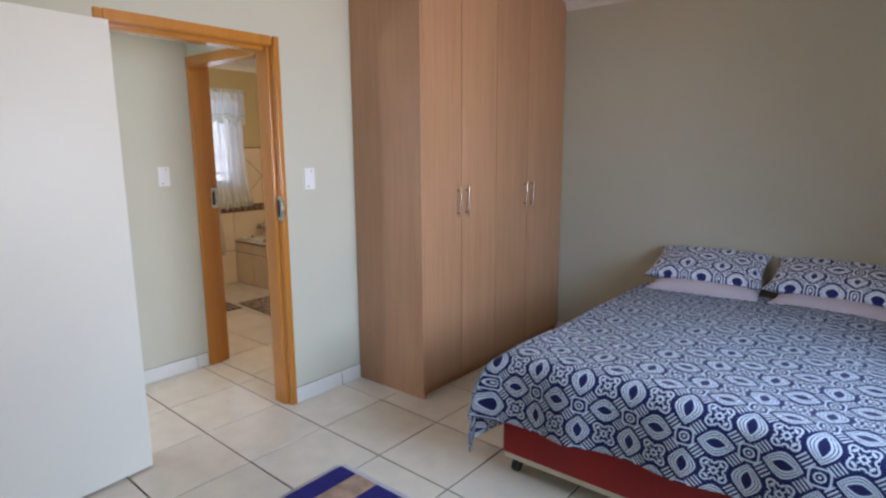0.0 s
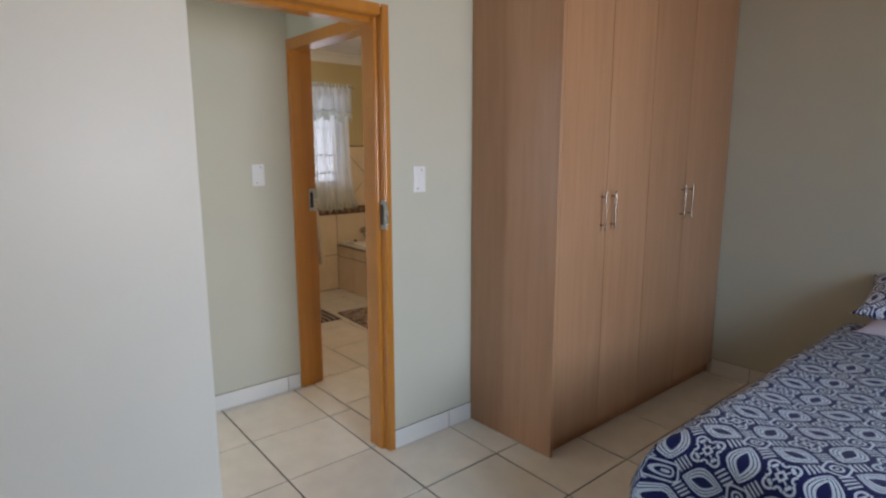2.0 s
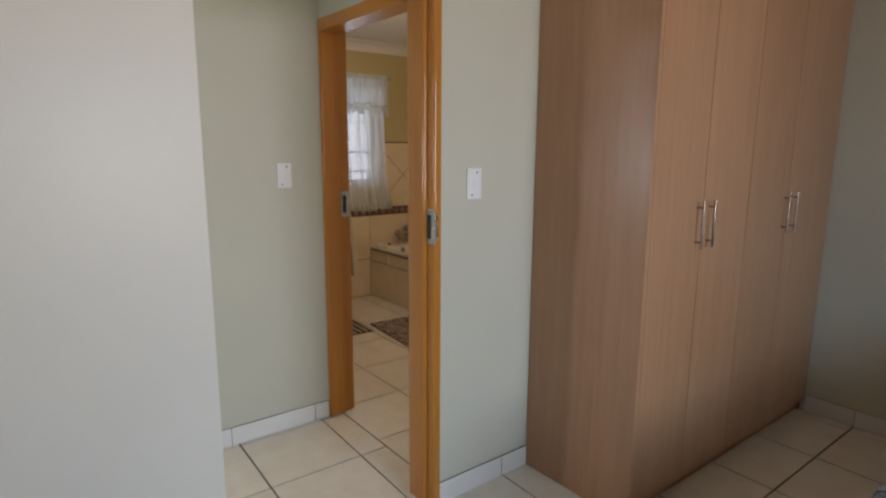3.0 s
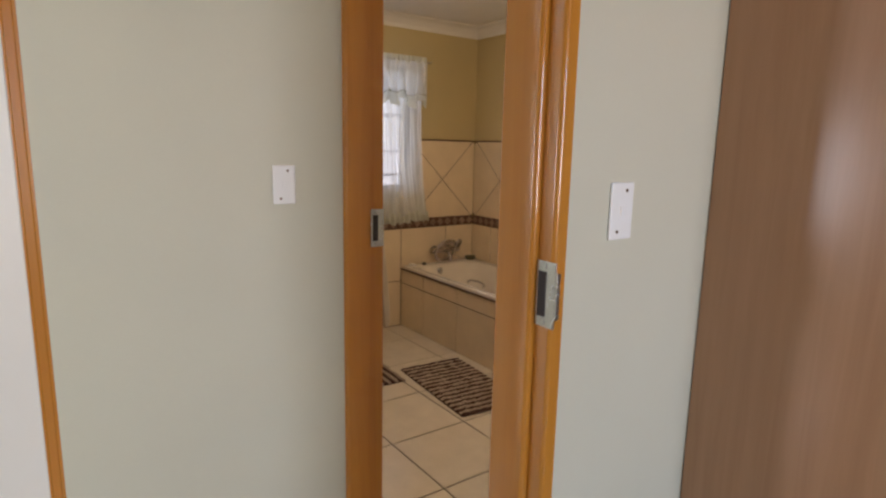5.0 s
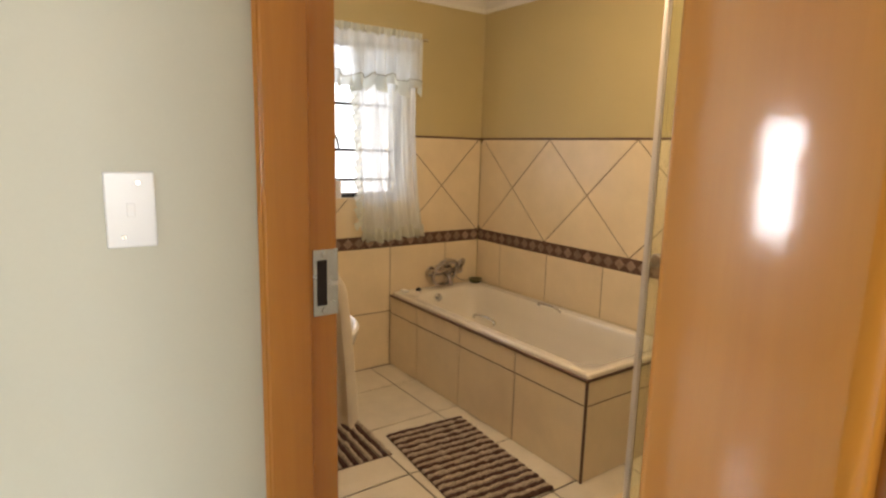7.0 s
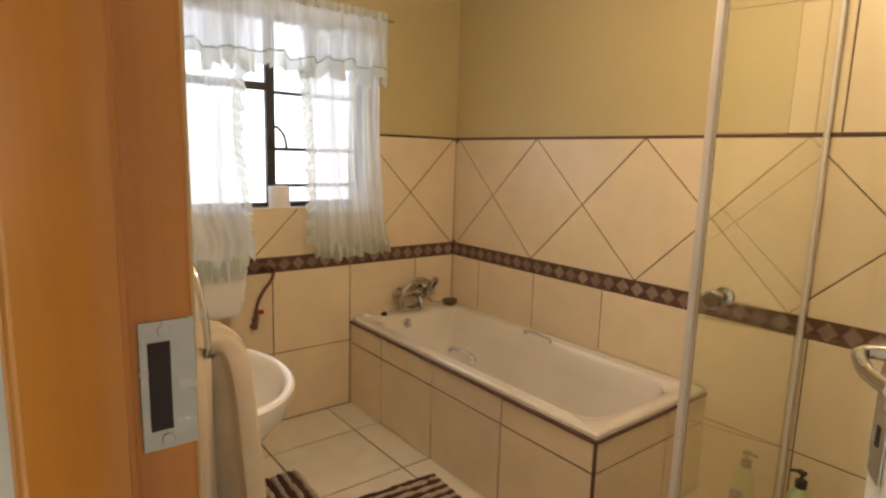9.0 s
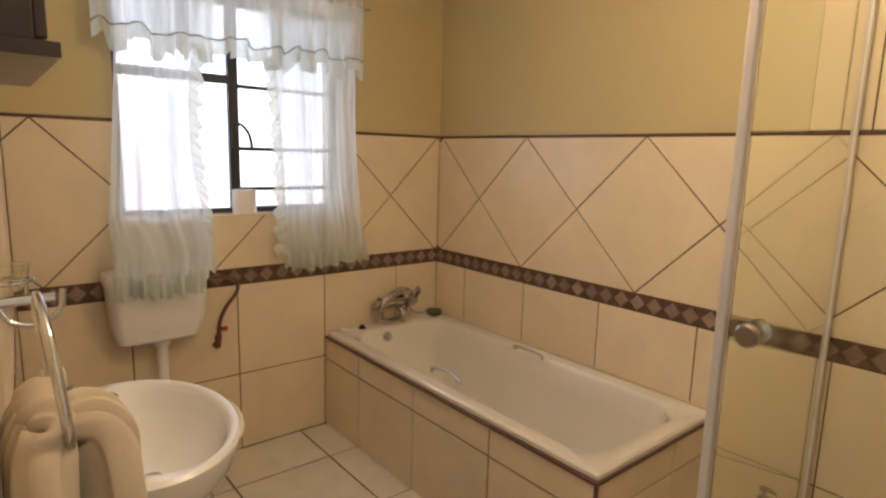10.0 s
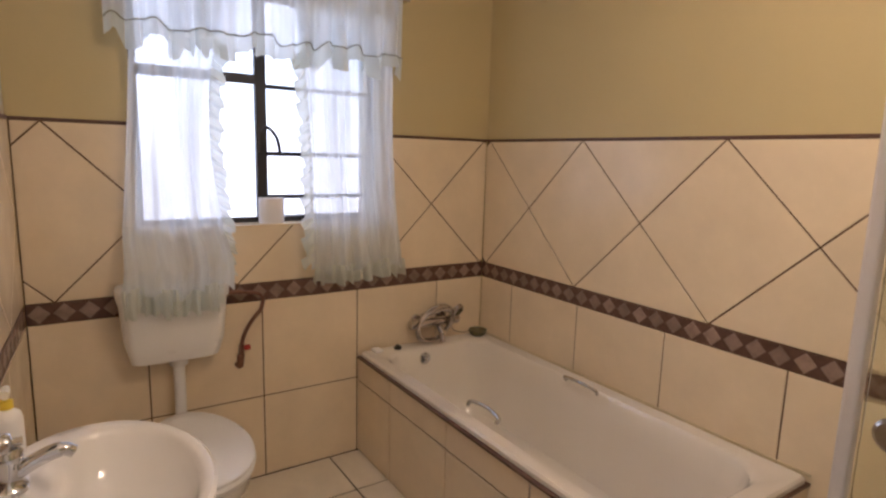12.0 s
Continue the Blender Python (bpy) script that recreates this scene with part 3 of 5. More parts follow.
# ---------------- bed ----------------
BX0, BX1, BY0, BY1 = -1.30, 0.22, 1.93, 3.90
bed = thing("bed", (-0.54, 2.9, 0), "double bed with red cloth base on black castors", "bed")
part("base", B(BX0 + 0.005, BX1, BY0 + 0.01, BY1, 0.105, 0.30, bev=0.02, seg=3), RED_CLOTH, bed, "red cloth divan base", True)
part("base_trim", B(BX0 + 0.012, BX1 - 0.01, BY0 + 0.017, BY1 - 0.01, 0.082, 0.122, bev=0.01), CREAM_CLOTH, bed, "cream lower edging", True)
part("mattress", B(BX0 + 0.01, BX1 - 0.01, BY0 + 0.02, BY1, 0.302, 0.54, bev=0.04, seg=3), CREAM_CLOTH, bed, "cream mattress", True)
for x in (BX0 + 0.05, BX1 - 0.05):
    for y in (BY0 + 0.075, BY1 - 0.075):
        c = disc((x - 0.014, y, 0.03), (1, 0, 0), 0.03, 0.028, 18)
        box(c, x - 0.018, x + 0.018, y - 0.012, y + 0.02, 0.05, 0.072, bev=0.004)
        tube(c, [(x, y, 0.06), (x, y, 0.09)], 0.012)
        part("castor", c, BLACK_RUBBER, bed, "black castor", True)


def ease(v):
    return v * v * (3 - 2 * v)


def drape(d, r):
    """Cloth run d past an edge rounded by r: how far out and how far down."""
    if d <= 0:
        return 0.0, 0.0
    a = min(d / r, math.pi / 2)
    return r * math.sin(a), r * (1 - math.cos(a)) + max(0, d - r * math.pi / 2)


def duvet():
    bm = bmesh.new()
    uv = bm.loops.layers.uv.new("UVMap")
    nu, nv = 96, 104
    ex0, ex1, ey0 = BX0 - 0.005, BX1 + 0.01, BY0 - 0.02
    u0, u1, v0, v1 = ex0 - 0.42, ex1 + 0.36, ey0 - 0.29, 3.62
    rows = []
    for j in range(nv + 1):
        row = []
        for i in range(nu + 1):
            u, v = u0 + (u1 - u0) * i / nu, v0 + (v1 - v0) * j / nv
            ox, dx = drape(ex0 - u + 0.05, 0.07)
            px, dpx = drape(u - ex1 + 0.05, 0.07)
            oy, dy = drape(ey0 - v + 0.06, 0.08)
            x = max(u, ex0 + 0.05 - 0) if u < ex0 + 0.05 else min(u, ex1 - 0.05)
            x += px - ox
            y = max(v, ey0 + 0.06) - oy
            z = 0.585 - max(dx, dpx, dy) - 0.18 * min(max(dx, dpx), dy)
            flap = min(1, max(dx, dpx, dy) / 0.2)
            # soft loft and creases on top, folds on the hanging sides
            z += 0.018 * noise.noise((u * 2.2, v * 2.2, 0)) + 0.009 * noise.noise((u * 6, v * 5, 3))
            z += 0.018 * math.exp(-((u + 0.54) / 0.6) ** 2)
            w = flap * (0.022 * math.sin(v * 17 + 2.2 * noise.noise((v * 3, 0, 1))) + 0.012 * noise.noise((v * 9, u * 5, 2)))
            if dx > 0.02:
                x -= flap * 0.05 + 0.6 * w
            if dy > 0.02:
                y += flap * (0.018 * math.sin(u * 15 + 2 * noise.noise((u * 3, 1, 1))) - 0.012)
            if dx > 0.02 and dy > 0.02:
                x -= 0.03 * flap
                y -= 0.02 * flap
            row.append((bm.verts.new((x, y, z)), u, v))
        rows.append(row)
    for j in range(nv):
        for i in range(nu):
            q = (rows[j][i], rows[j][i + 1], rows[j + 1][i + 1], rows[j + 1][i])
            face = bm.faces.new([k[0] for k in q])
            for lp, k in zip(face.loops, q):
                lp[uv].uv = (k[1], k[2])
    top = list(bm.faces)
    bmesh.ops.solidify(bm, geom=top, thickness=0.012)
    return bm


dv = link_mesh("duvet", duvet(), PRINT, True)
tagged(dv, "navy and white patterned duvet spread over the bed and hanging down", "duvet")


def pillow(cx, cy, cz, lx, ly, h, tilt, turn, seed):
    """Stuffed pillow with a piped seam, in a printed slip."""
    bm = bmesh.new()
    uv = bm.loops.layers.uv.new("UVMap")
    n = 26
    for s in (1, -1):
        rows = []
        for j in range(n + 1):
            row = []
            for i in range(n + 1):
                a, b = 2 * i / n - 1, 2 * j / n - 1
                edge = (1 - abs(a) ** 2.6) * (1 - abs(b) ** 2.6)
                pinch = 1 - 0.07 * (b * b) * (1 - abs(a) ** 4) - 0.0
                pinch2 = 1 - 0.10 * (a * a) * (1 - abs(b) ** 4)
                x, y = a * lx / 2 * pinch2, b * ly / 2 * pinch
                z = s * h / 2 * max(0, edge) ** 0.42 + 0.012 * noise.noise((a * 2.5 + seed, b * 2.5, s)) * edge
                row.append((bm.verts.new((x, y, z)), a * lx / 2 + seed * 0.07, b * ly / 2))
            rows.append(row)
        for j in range(n):
            for i in range(n):
                q = (rows[j][i], rows[j][i + 1], rows[j + 1][i + 1], rows[j + 1][i])
                face = bm.faces.new([k[0] for k in q])
                for lp, k in zip(face.loops, q):
                    lp[uv].uv = (k[1], k[2])
    bmesh.ops.remove_doubles(bm, verts=bm.verts, dist=1e-5)
    return turned(bm, Matrix.Translation((cx, cy, cz)) @ pose(0, 0, 0, tilt, 0, turn))


for cx, sd, tr in ((-0.93, 0, 3), (-0.235, 3, -2)):
    ob = link_mesh("under_pillow", pillow(cx + 0.02, 3.68, 0.615, 0.66, 0.42, 0.13, 6, tr, sd + 1), LILAC_CLOTH, True)
    tagged(ob, "pale lilac pillow lying flat on the bed", "pillow", "pillows on the bed")
    ob = link_mesh("pillow", pillow(cx, 3.745, 0.725, 0.70, 0.42, 0.14, 18, tr, sd), PRINT, True)
    tagged(ob, "navy and white patterned pillow at the head of the bed", "pillow", "pillows on the bed")

# rug
rug = thing("rug", (-1.5, 0.9, 0), "navy striped pile rug with a pale fringe on the tiles", "rug")
xs = [-1.905, -1.80, -1.665, -1.45, -1.315, -1.21]
for i in range(5):
    part("stripe", B(xs[i] + 0.0005, xs[i + 1] - 0.0005, 0.3, 1.505, 0.001, 0.011, bev=0.003), BEIGE_PILE if i % 2 else BLUE_PILE, rug, "beige stripe" if i % 2 else "navy stripe")
fr = bmesh.new()
for k in range(120):
    x = -1.905 + 0.695 * k / 119
    box(fr, x - 0.002, x + 0.002, 1.505, 1.53 + 0.008 * random.random(), 0.001, 0.005)
for k in range(200):
    y = 0.3 + 1.2 * k / 199
    box(fr, -1.925 - 0.008 * random.random(), -1.905, y - 0.002, y + 0.002, 0.001, 0.005)
tagged(part("fringe", fr, FRINGE, rug, "pale fringe"), kind="stuff")

# ---------------- bathroom window ----------------
win = thing("window_1", (-5.82, 2.905, WZ0), "black steel casement window with clear panes over the toilet", "window", kind="structure")
XG = -5.82


def bar(y0, y1, z0, z1, name, dx=0.012, mat=BLACK_STEEL):
    return part(name, B(XG - dx, XG + dx, y0, y1, z0, z1, bev=0.002), mat, win)


bar(WY0, WY0 + 0.03, WZ0, WZ1, "frame")
bar(WY1 - 0.03, WY1, WZ0, WZ1, "frame")
bar(WY0 + 0.03, WY1 - 0.03, WZ0, WZ0 + 0.025, "frame")
bar(WY0 + 0.03, WY1 - 0.03, WZ1 - 0.03, WZ1, "frame")
bar(2.868, 2.912, WZ0 + 0.025, WZ1 - 0.03, "mullion", 0.016)
bar(WY0 + 0.03, 2.868, 1.672, 1.71, "transom", 0.014)
for z in (1.668, 1.395, 1.214):
    bar(2.912, WY1 - 0.03, z - 0.008, z + 0.008, "glazing_bar", 0.009)
zz = [WZ0 + 0.025, 1.206, 1.387, 1.66, WZ1 - 0.03]
for a, b in zip(zz, zz[1:]):
    p = part("pane", B(XG - 0.002, XG + 0.002, 2.912, WY1 - 0.03, a + 0.006, b - 0.002), PANE, win)
    p.visible_shadow = False
for a, b in ((WZ0 + 0.025, 1.672), (1.71, WZ1 - 0.03)):
    p = part("pane", B(XG - 0.002, XG + 0.002, WY0 + 0.03, 2.868, a, b), PANE, win)
    p.visible_shadow = False
hd = B(XG + 0.016, XG + 0.024, 2.876, 2.904, 1.40, 1.50, bev=0.002)
tube(hd, bend([(XG + 0.02, 2.89, 1.485), (XG + 0.05, 2.905, 1.50), (XG + 0.055, 2.94, 1.46), (XG + 0.05, 2.955, 1.40)]), 0.007, 8)
part("window_handle", hd, BLACK_STEEL, win, "dark curved window handle", True)
part("window_sill", B(XG + 0.012, XB + 0.006, WY0 + 0.001, WY1 - 0.001, WZ0 - 0.006, WZ0 + 0.003, bev=0.001), WALL_TILE, win)

roll = thing("toilet_roll", (-5.775, 2.915, WZ0 + 0.003), "white toilet paper roll standing on the window sill", "toilet roll")
part("paper", lathe(bmesh.new(), [(0.02, 0.108 + WZ0), (0.02, 0.004 + WZ0), (0.051, 0.003 + WZ0), (0.052, 0.01 + WZ0), (0.052, 0.1 + WZ0), (0.05, 0.108 + WZ0), (0.02, 0.108 + WZ0)], -5.775, 2.915, 28), PAPER, roll, "", True)


# ---------------- sheer curtains ----------------
def cloth(y_at, x_at, z0, z1, nu, nv, wave):
    """Hanging cloth; y_at(s, t) and x_at(s, t) place it, s across, t from the bottom up."""
    bm = bmesh.new()
    rows = []
    for j in range(nv + 1):
        t = j / nv
        row = []
        for i in range(nu + 1):
            s = i / nu
            x, dz = wave(s, t)
            row.append(bm.verts.new((x_at(s, t) + x, y_at(s, t), z0 + (z1 - z0) * t + dz)))
        rows.append(row)
    for a, b in zip(rows, rows[1:]):
        for i in range(nu):
            bm.faces.new((a[i], a[i + 1], b[i + 1], b[i]))
    return bm


XC = -5.672
FORWARD = 0.15
cur = thing("curtain", (XC, 2.55, 0.85), "mint-white sheer curtain with frilled edges, hanging from a rod", "curtain", "bathroom curtains")


def folds(seed, amp, freq):
    def w(s, t):
        k = amp * (0.45 + 0.55 * (1 - t)) * (0.7 + 0.6 * noise.noise((s * 4, t * 0.8, seed + 3)))
        ph = s * freq + seed + 2.2 * noise.noise((s * 2.5, t * 1.1, seed))
        return k * math.sin(ph) + 0.3 * k * math.sin(2.3 * ph + 1) + 0.008 * noise.noise((s * 8, t * 4, seed)), (0.014 * math.sin(s * 9 + seed) + 0.012 * math.sin(s * 23)) * (1 - t)
    return w


def left_y(s, t):
    inner = 2.70 - 0.05 * math.sin(math.pi * min(1, (1 - t) * 1.2)) + 0.03 * t
    outer = 2.362 + 0.06 * t - 0.03 * (1 - t) ** 2
    return outer + (inner - outer) * s


def right_y(s, t):
    inner = 2.985 + 0.06 * (1 - t) + 0.02 * math.sin(3 * t)
    outer = 3.43 + 0.07 * (1 - t) ** 3
    return inner + (outer - inner) * s


def frill(y_at, seed, name, parent, along="side", flip=1):
    """A gathered strip along the inner edge or the hem."""
    bm = bmesh.new()
    rows = []
    n = 90
    for i in range(n + 1):
        t = i / n
        row = []
        for j in range(4):
            q = j / 3
            ph = 0.5 * noise.noise((t * 20, seed, 0))
            if along == "side":
                y = y_at(t) + flip * (0.042 + 0.008 * math.sin(t * 61 + ph * 5)) * q
                x = XC + 0.016 + (0.004 + 0.019 * q) * math.sin(t * 128 + ph * 6)
                z = 0.95 + 0.86 * t - 0.03 * q - 0.01 * q * math.sin(t * 128)
            else:
                y, x, z = y_at(t, q, ph)
            row.append(bm.verts.new((x, y, z)))
        rows.append(row)
    for a, b in zip(rows, rows[1:]):
        for j in range(3):
            bm.faces.new((a[j], a[j + 1], b[j + 1], b[j]))
    return part(name, bm, SHEER_THICK, parent, "gathered frill", True)


def hem(ya, seed, z, drop, out=0.0):
    def f(t, q, ph):
        y = ya(t)
        return y + 0.006 * q * math.sin(t * 70 + seed), XC + out + 0.014 * math.sin(t * 16 + seed) + (0.008 + 0.022 * q) * math.sin(t * 62 + ph * 5 + seed), z - drop * q + 0.008 * q * math.sin(t * 40 + ph * 6) + 0.008 * math.sin(t * 7 + seed)
    return f


def over_cistern(s, t):
    """The left curtain's foot is pulled forward over the cistern."""
    return XC + 0.004 + FORWARD * ease(min(1, max(0, (0.20 - t) / 0.13)))


part("panel", cloth(left_y, over_cistern, 0.90, 1.99, 130, 70, folds(0.4, 0.022, 30)), SHEER, cur, "", True)
frill(lambda t: left_y(1, t * 0.85) - 0.01, 1.0, "side_frill", cur)
frill(hem(lambda t: 2.33 + 0.33 * t, 0.7, 0.925, 0.10, FORWARD), 2.0, "hem_frill", cur, "hem")
cur2 = thing("curtain", (XC, 3.25, 0.85), "mint-white sheer curtain with frilled edges, hanging from a rod", "curtain", "bathroom curtains")
part("panel", cloth(right_y, lambda s, t: XC + 0.004, 0.90, 1.99, 150, 60, folds(2.1, 0.024, 34)), SHEER, cur2, "", True)
frill(lambda t: right_y(0, t * 0.85) + 0.01, 3.0, "side_frill", cur2, "side", -1)
frill(hem(lambda t: 3.06 + 0.44 * t, 2.6, 0.93, 0.085), 4.0, "hem_frill", cur2, "hem")

val = thing("valance", (XC + 0.04, 2.9, 2.06), "gathered mint-white sheer valance with a frilled lower edge on a rod", "valance")


def val_y(s, t):
    return 2.335 + 1.115 * s


def seam_z(q):
    """The gathered seam rides up and down with the pleats."""
    return 1.822 + 0.010 * math.sin(q * 19) + 0.011 * math.sin(q * 47 + 2 * math.sin(q * 9)) + 0.004 * math.sin(q * 104)


def pleat(q):
    return math.sin(q * 94 + 2.5 * noise.noise((q * 8, 0, 7)))


part("panel", cloth(val_y, lambda s, t: XC + 0.042, 0.0, 0.0, 190, 18, lambda s, t: ((0.006 + 0.024 * (1 - t)) * pleat(s), seam_z(s) + (2.06 - seam_z(s)) * t - 0.002)), SHEER, val, "", True)
frill(lambda t, q, ph: (val_y(t, 0) + 0.004 * math.sin(t * 160), XC + 0.045 + 0.02 * pleat(t) + (0.004 + 0.034 * q) * math.sin(t * 94 + ph * 8), seam_z(t) - 0.075 * q + 0.024 * q * math.sin(t * 47 + ph * 9 + 1)), 6.0, "frill", val, "hem")
frill(lambda t, q, ph: (val_y(t, 0), XC + 0.042 + 0.012 * math.sin(t * 200 + ph * 5), 2.045 + 0.05 * q), 8.0, "heading", val, "hem")
line = [(XC + 0.05 + 0.02 * pleat(q), val_y(q, 0), seam_z(q)) for q in np.linspace(0, 1, 260)]
part("gather_line", tube(bmesh.new(), line, 0.003, 6), SHIRRING, val, "gathered seam", True)
rod = tube(bmesh.new(), [(XC + 0.03, 2.30, 2.06), (XC + 0.03, 3.49, 2.06)], 0.007)
for y in (2.31, 3.48):
    tube(rod, [(XBW + 0.001, y, 2.06), (XC + 0.03, y, 2.06)], 0.006)
tagged(link_mesh("curtain_rod", rod, CHROME, True), "thin metal curtain rod above the window", "curtain rod")

# ---------------- bath ----------------
BT = 0.494
bath = thing("bath", (-4.9, 3.65, 0.47), "white enamel built-in bath with chrome grips, in a tiled surround", "bath")
cx, cy, hx, hy = -4.8995, 3.6455, 0.8155, 0.3455
tub = bmesh.new()
loft(tub, [rrect(cx, cy, hx, hy, 0.012, BT - 0.024), rrect(cx, cy, hx, hy, 0.014, BT - 0.008), rrect(cx, cy, hx - 0.007, hy - 0.007, 0.014, BT),
           rrect(cx + 0.0, cy, hx - 0.062, hy - 0.058, 0.12, BT - 0.004), rrect(cx, cy, hx - 0.078, hy - 0.070, 0.13, BT - 0.02),
           rrect(cx, cy, hx - 0.10, hy - 0.085, 0.13, BT - 0.12), rrect(cx - 0.02, cy, hx - 0.14, hy - 0.105, 0.13, BT - 0.27),
           rrect(cx - 0.03, cy, hx - 0.20, hy - 0.14, 0.12, BT - 0.345), rrect(cx - 0.03, cy, hx - 0.30, hy - 0.2, 0.1, BT - 0.362)], False, True)
part("tub", tub, ENAMEL, bath, "white enamel tub", True)
for gx, gy, dy in ((-4.905, 3.395, 0.012), (-4.905, 3.905, -0.012)):
    gb = tube(bmesh.new(), bend([(gx - 0.085, gy, BT - 0.004), (gx - 0.08, gy + dy, BT + 0.014), (gx, gy + 1.6 * dy, BT + 0.022), (gx + 0.08, gy + dy, BT + 0.014), (gx + 0.085, gy, BT - 0.004)]), 0.0072, 10)
    part("grip", gb, CHROME, bath, "chrome grip handle", True)
ov = disc((-5.632, 3.60, 0.435), (1, 0, 0.15), 0.027, 0.016, 24, 0.005)
tube(ov, [(-5.62, 3.60, 0.437), (-5.594, 3.60, 0.441)], 0.012, 12)
part("overflow", ov, CHROME, bath, "chrome overflow knob", True)

links = bmesh.new()
for k, p in enumerate(bend([(XB + 0.052, 3.775, 0.568), (XB + 0.045, 3.80, 0.535), (XB + 0.05, 3.85, 0.516), (XB + 0.058, 3.90, 0.522)], 9)):
    merge(links, turned(lathe(bmesh.new(), [(0.0012, -0.003), (0.0034, 0.0), (0.0012, 0.003)], 0, 0, 8), Matrix.Translation(p)))
part("plug_chain", links, WORN_CHROME, bath, "thin plug chain", True)

# mixer on the wall over the bath
mix = thing("bath_mixer", (XB, 3.67, 0.6), "chrome wall mixer with hand shower and coiled hose over the bath", "tap")
b = bmesh.new()
for y in (3.60, 3.745):
    merge(b, disc((XB + 0.001, y, 0.60), (1, 0, 0), 0.032, 0.014, 24, 0.004))
    tube(b, [(XB + 0.01, y, 0.60), (XB + 0.06, y, 0.60)], 0.014, 12)
tube(b, [(XB + 0.06, 3.585, 0.60), (XB + 0.06, 3.76, 0.60)], [0.022, 0.022], 14)
part("body", b, WORN_CHROME, mix, "", True)
for y, d in ((3.585, -1), (3.76, 1)):
    k = tube(bmesh.new(), [(XB + 0.06, y, 0.60), (XB + 0.06, y + d * 0.012, 0.60), (XB + 0.06, y + d * 0.016, 0.60), (XB + 0.06, y + d * 0.05, 0.60)], [0.014, 0.014, 0.027, 0.023], 12)
    part("valve_knob", k, WORN_CHROME, mix, "", True)
b = tube(bmesh.new(), bend([(XB + 0.06, 3.672, 0.595), (XB + 0.10, 3.672, 0.585), (XB + 0.135, 3.672, 0.56), (XB + 0.14, 3.672, 0.52)]), [0.017] * 20 + [0.014] * 5, 12)
part("spout", b, WORN_CHROME, mix, "", True)
b = tube(bmesh.new(), bend([(XB + 0.062, 3.60, 0.635), (XB + 0.085, 3.64, 0.655), (XB + 0.09, 3.70, 0.665), (XB + 0.10, 3.76, 0.655)]), 0.012, 10)
merge(b, disc((XB + 0.10, 3.775, 0.66), (0.8, 0.3, -0.5), 0.034, 0.022, 20, 0.006))
part("hand_shower", b, WORN_CHROME, mix, "chrome hand shower", True)
coil = [(XB + 0.085 + 0.018 * math.sin(a * 0.7), 3.662 + (0.098 + 0.012 * math.sin(a * 0.37)) * math.cos(a), 0.60 + 0.076 * math.sin(a) + 0.3 * 0.098 * math.cos(a)) for a in np.linspace(0, 6 * math.pi, 90)]
part("hose", tube(bmesh.new(), coil, 0.007, 8), WORN_CHROME, mix, "steel shower hose", True)

b = lathe(bmesh.new(), [(0.028, BT), (0.04, BT + 0.008), (0.047, BT + 0.03), (0.043, BT + 0.032), (0.03, BT + 0.012), (0.01, BT + 0.009)], -5.655, 3.935)
tagged(link_mesh("soap_dish", b, OLIVE, True), "small olive soap dish on the bath's corner", "soap dish")
tagged(link_mesh("soap_bar", B(-5.70, -5.645, 3.345, 3.385, BT, BT + 0.016, bev=0.007, seg=3), PLASTIC, True), "small white soap bar on the bath rim", "soap")
b = lathe(bmesh.new(), [(0.018, BT), (0.02, BT + 0.006), (0.012, BT + 0.013), (0.006, BT + 0.02)], -5.665, 3.47, 18)
tagged(link_mesh("bath_plug", b, BLACK_RUBBER, True), "black rubber plug on the bath rim", "plug")

# ---------------- toilet ----------------
wc = thing("toilet", (-5.4, 2.51, 0), "white toilet with a wall-hung plastic cistern and closed lid", "toilet")
TY = 2.505


def cist(z, hw, d, r):
    return rrect(XB + 0.002 + d / 2, TY, d / 2, hw, r, z)


cb = loft(bmesh.new(), [cist(0.622, 0.135, 0.11, 0.03), cist(0.63, 0.15, 0.125, 0.035), cist(0.70, 0.168, 0.148, 0.035), cist(0.865, 0.18, 0.155, 0.035), cist(0.868, 0.172, 0.15, 0.03)])
part("cistern", cb, PLASTIC, wc, "white plastic cistern", True)
cb = loft(bmesh.new(), [cist(0.866, 0.186, 0.162, 0.035), cist(0.895, 0.188, 0.165, 0.035), cist(0.908, 0.183, 0.16, 0.03), cist(0.914, 0.16, 0.14, 0.03)])
part("cistern_lid", cb, PLASTIC, wc, "", True)
part("flush_pipe", tube(bmesh.new(), bend([(XB + 0.075, TY + 0.01, 0.625), (XB + 0.075, TY + 0.01, 0.5), (XB + 0.075, TY + 0.01, 0.43), (XB + 0.10, TY + 0.005, 0.36), (XB + 0.17, TY, 0.33)]), 0.021, 14), PLASTIC, wc, "white flush pipe", True)
part("pipe_collar", lathe(bmesh.new(), [(0.03, 0.595), (0.033, 0.6), (0.033, 0.625), (0.026, 0.625)], XB + 0.075, TY + 0.01), PLASTIC, wc, "", True)


def pan(z, x0, x1, hw, n=36):
    """Egg-shaped ring: narrow at the back, round in front."""
    pts = []
    for i in range(n):
        a = 2 * math.pi * i / n
        c, s = math.cos(a), math.sin(a)
        x = (x0 + x1) / 2 + (x1 - x0) / 2 * c
        pts.append((x, TY + hw * s * (1 - 0.14 * (1 - c) * 0.5), z))
    return pts


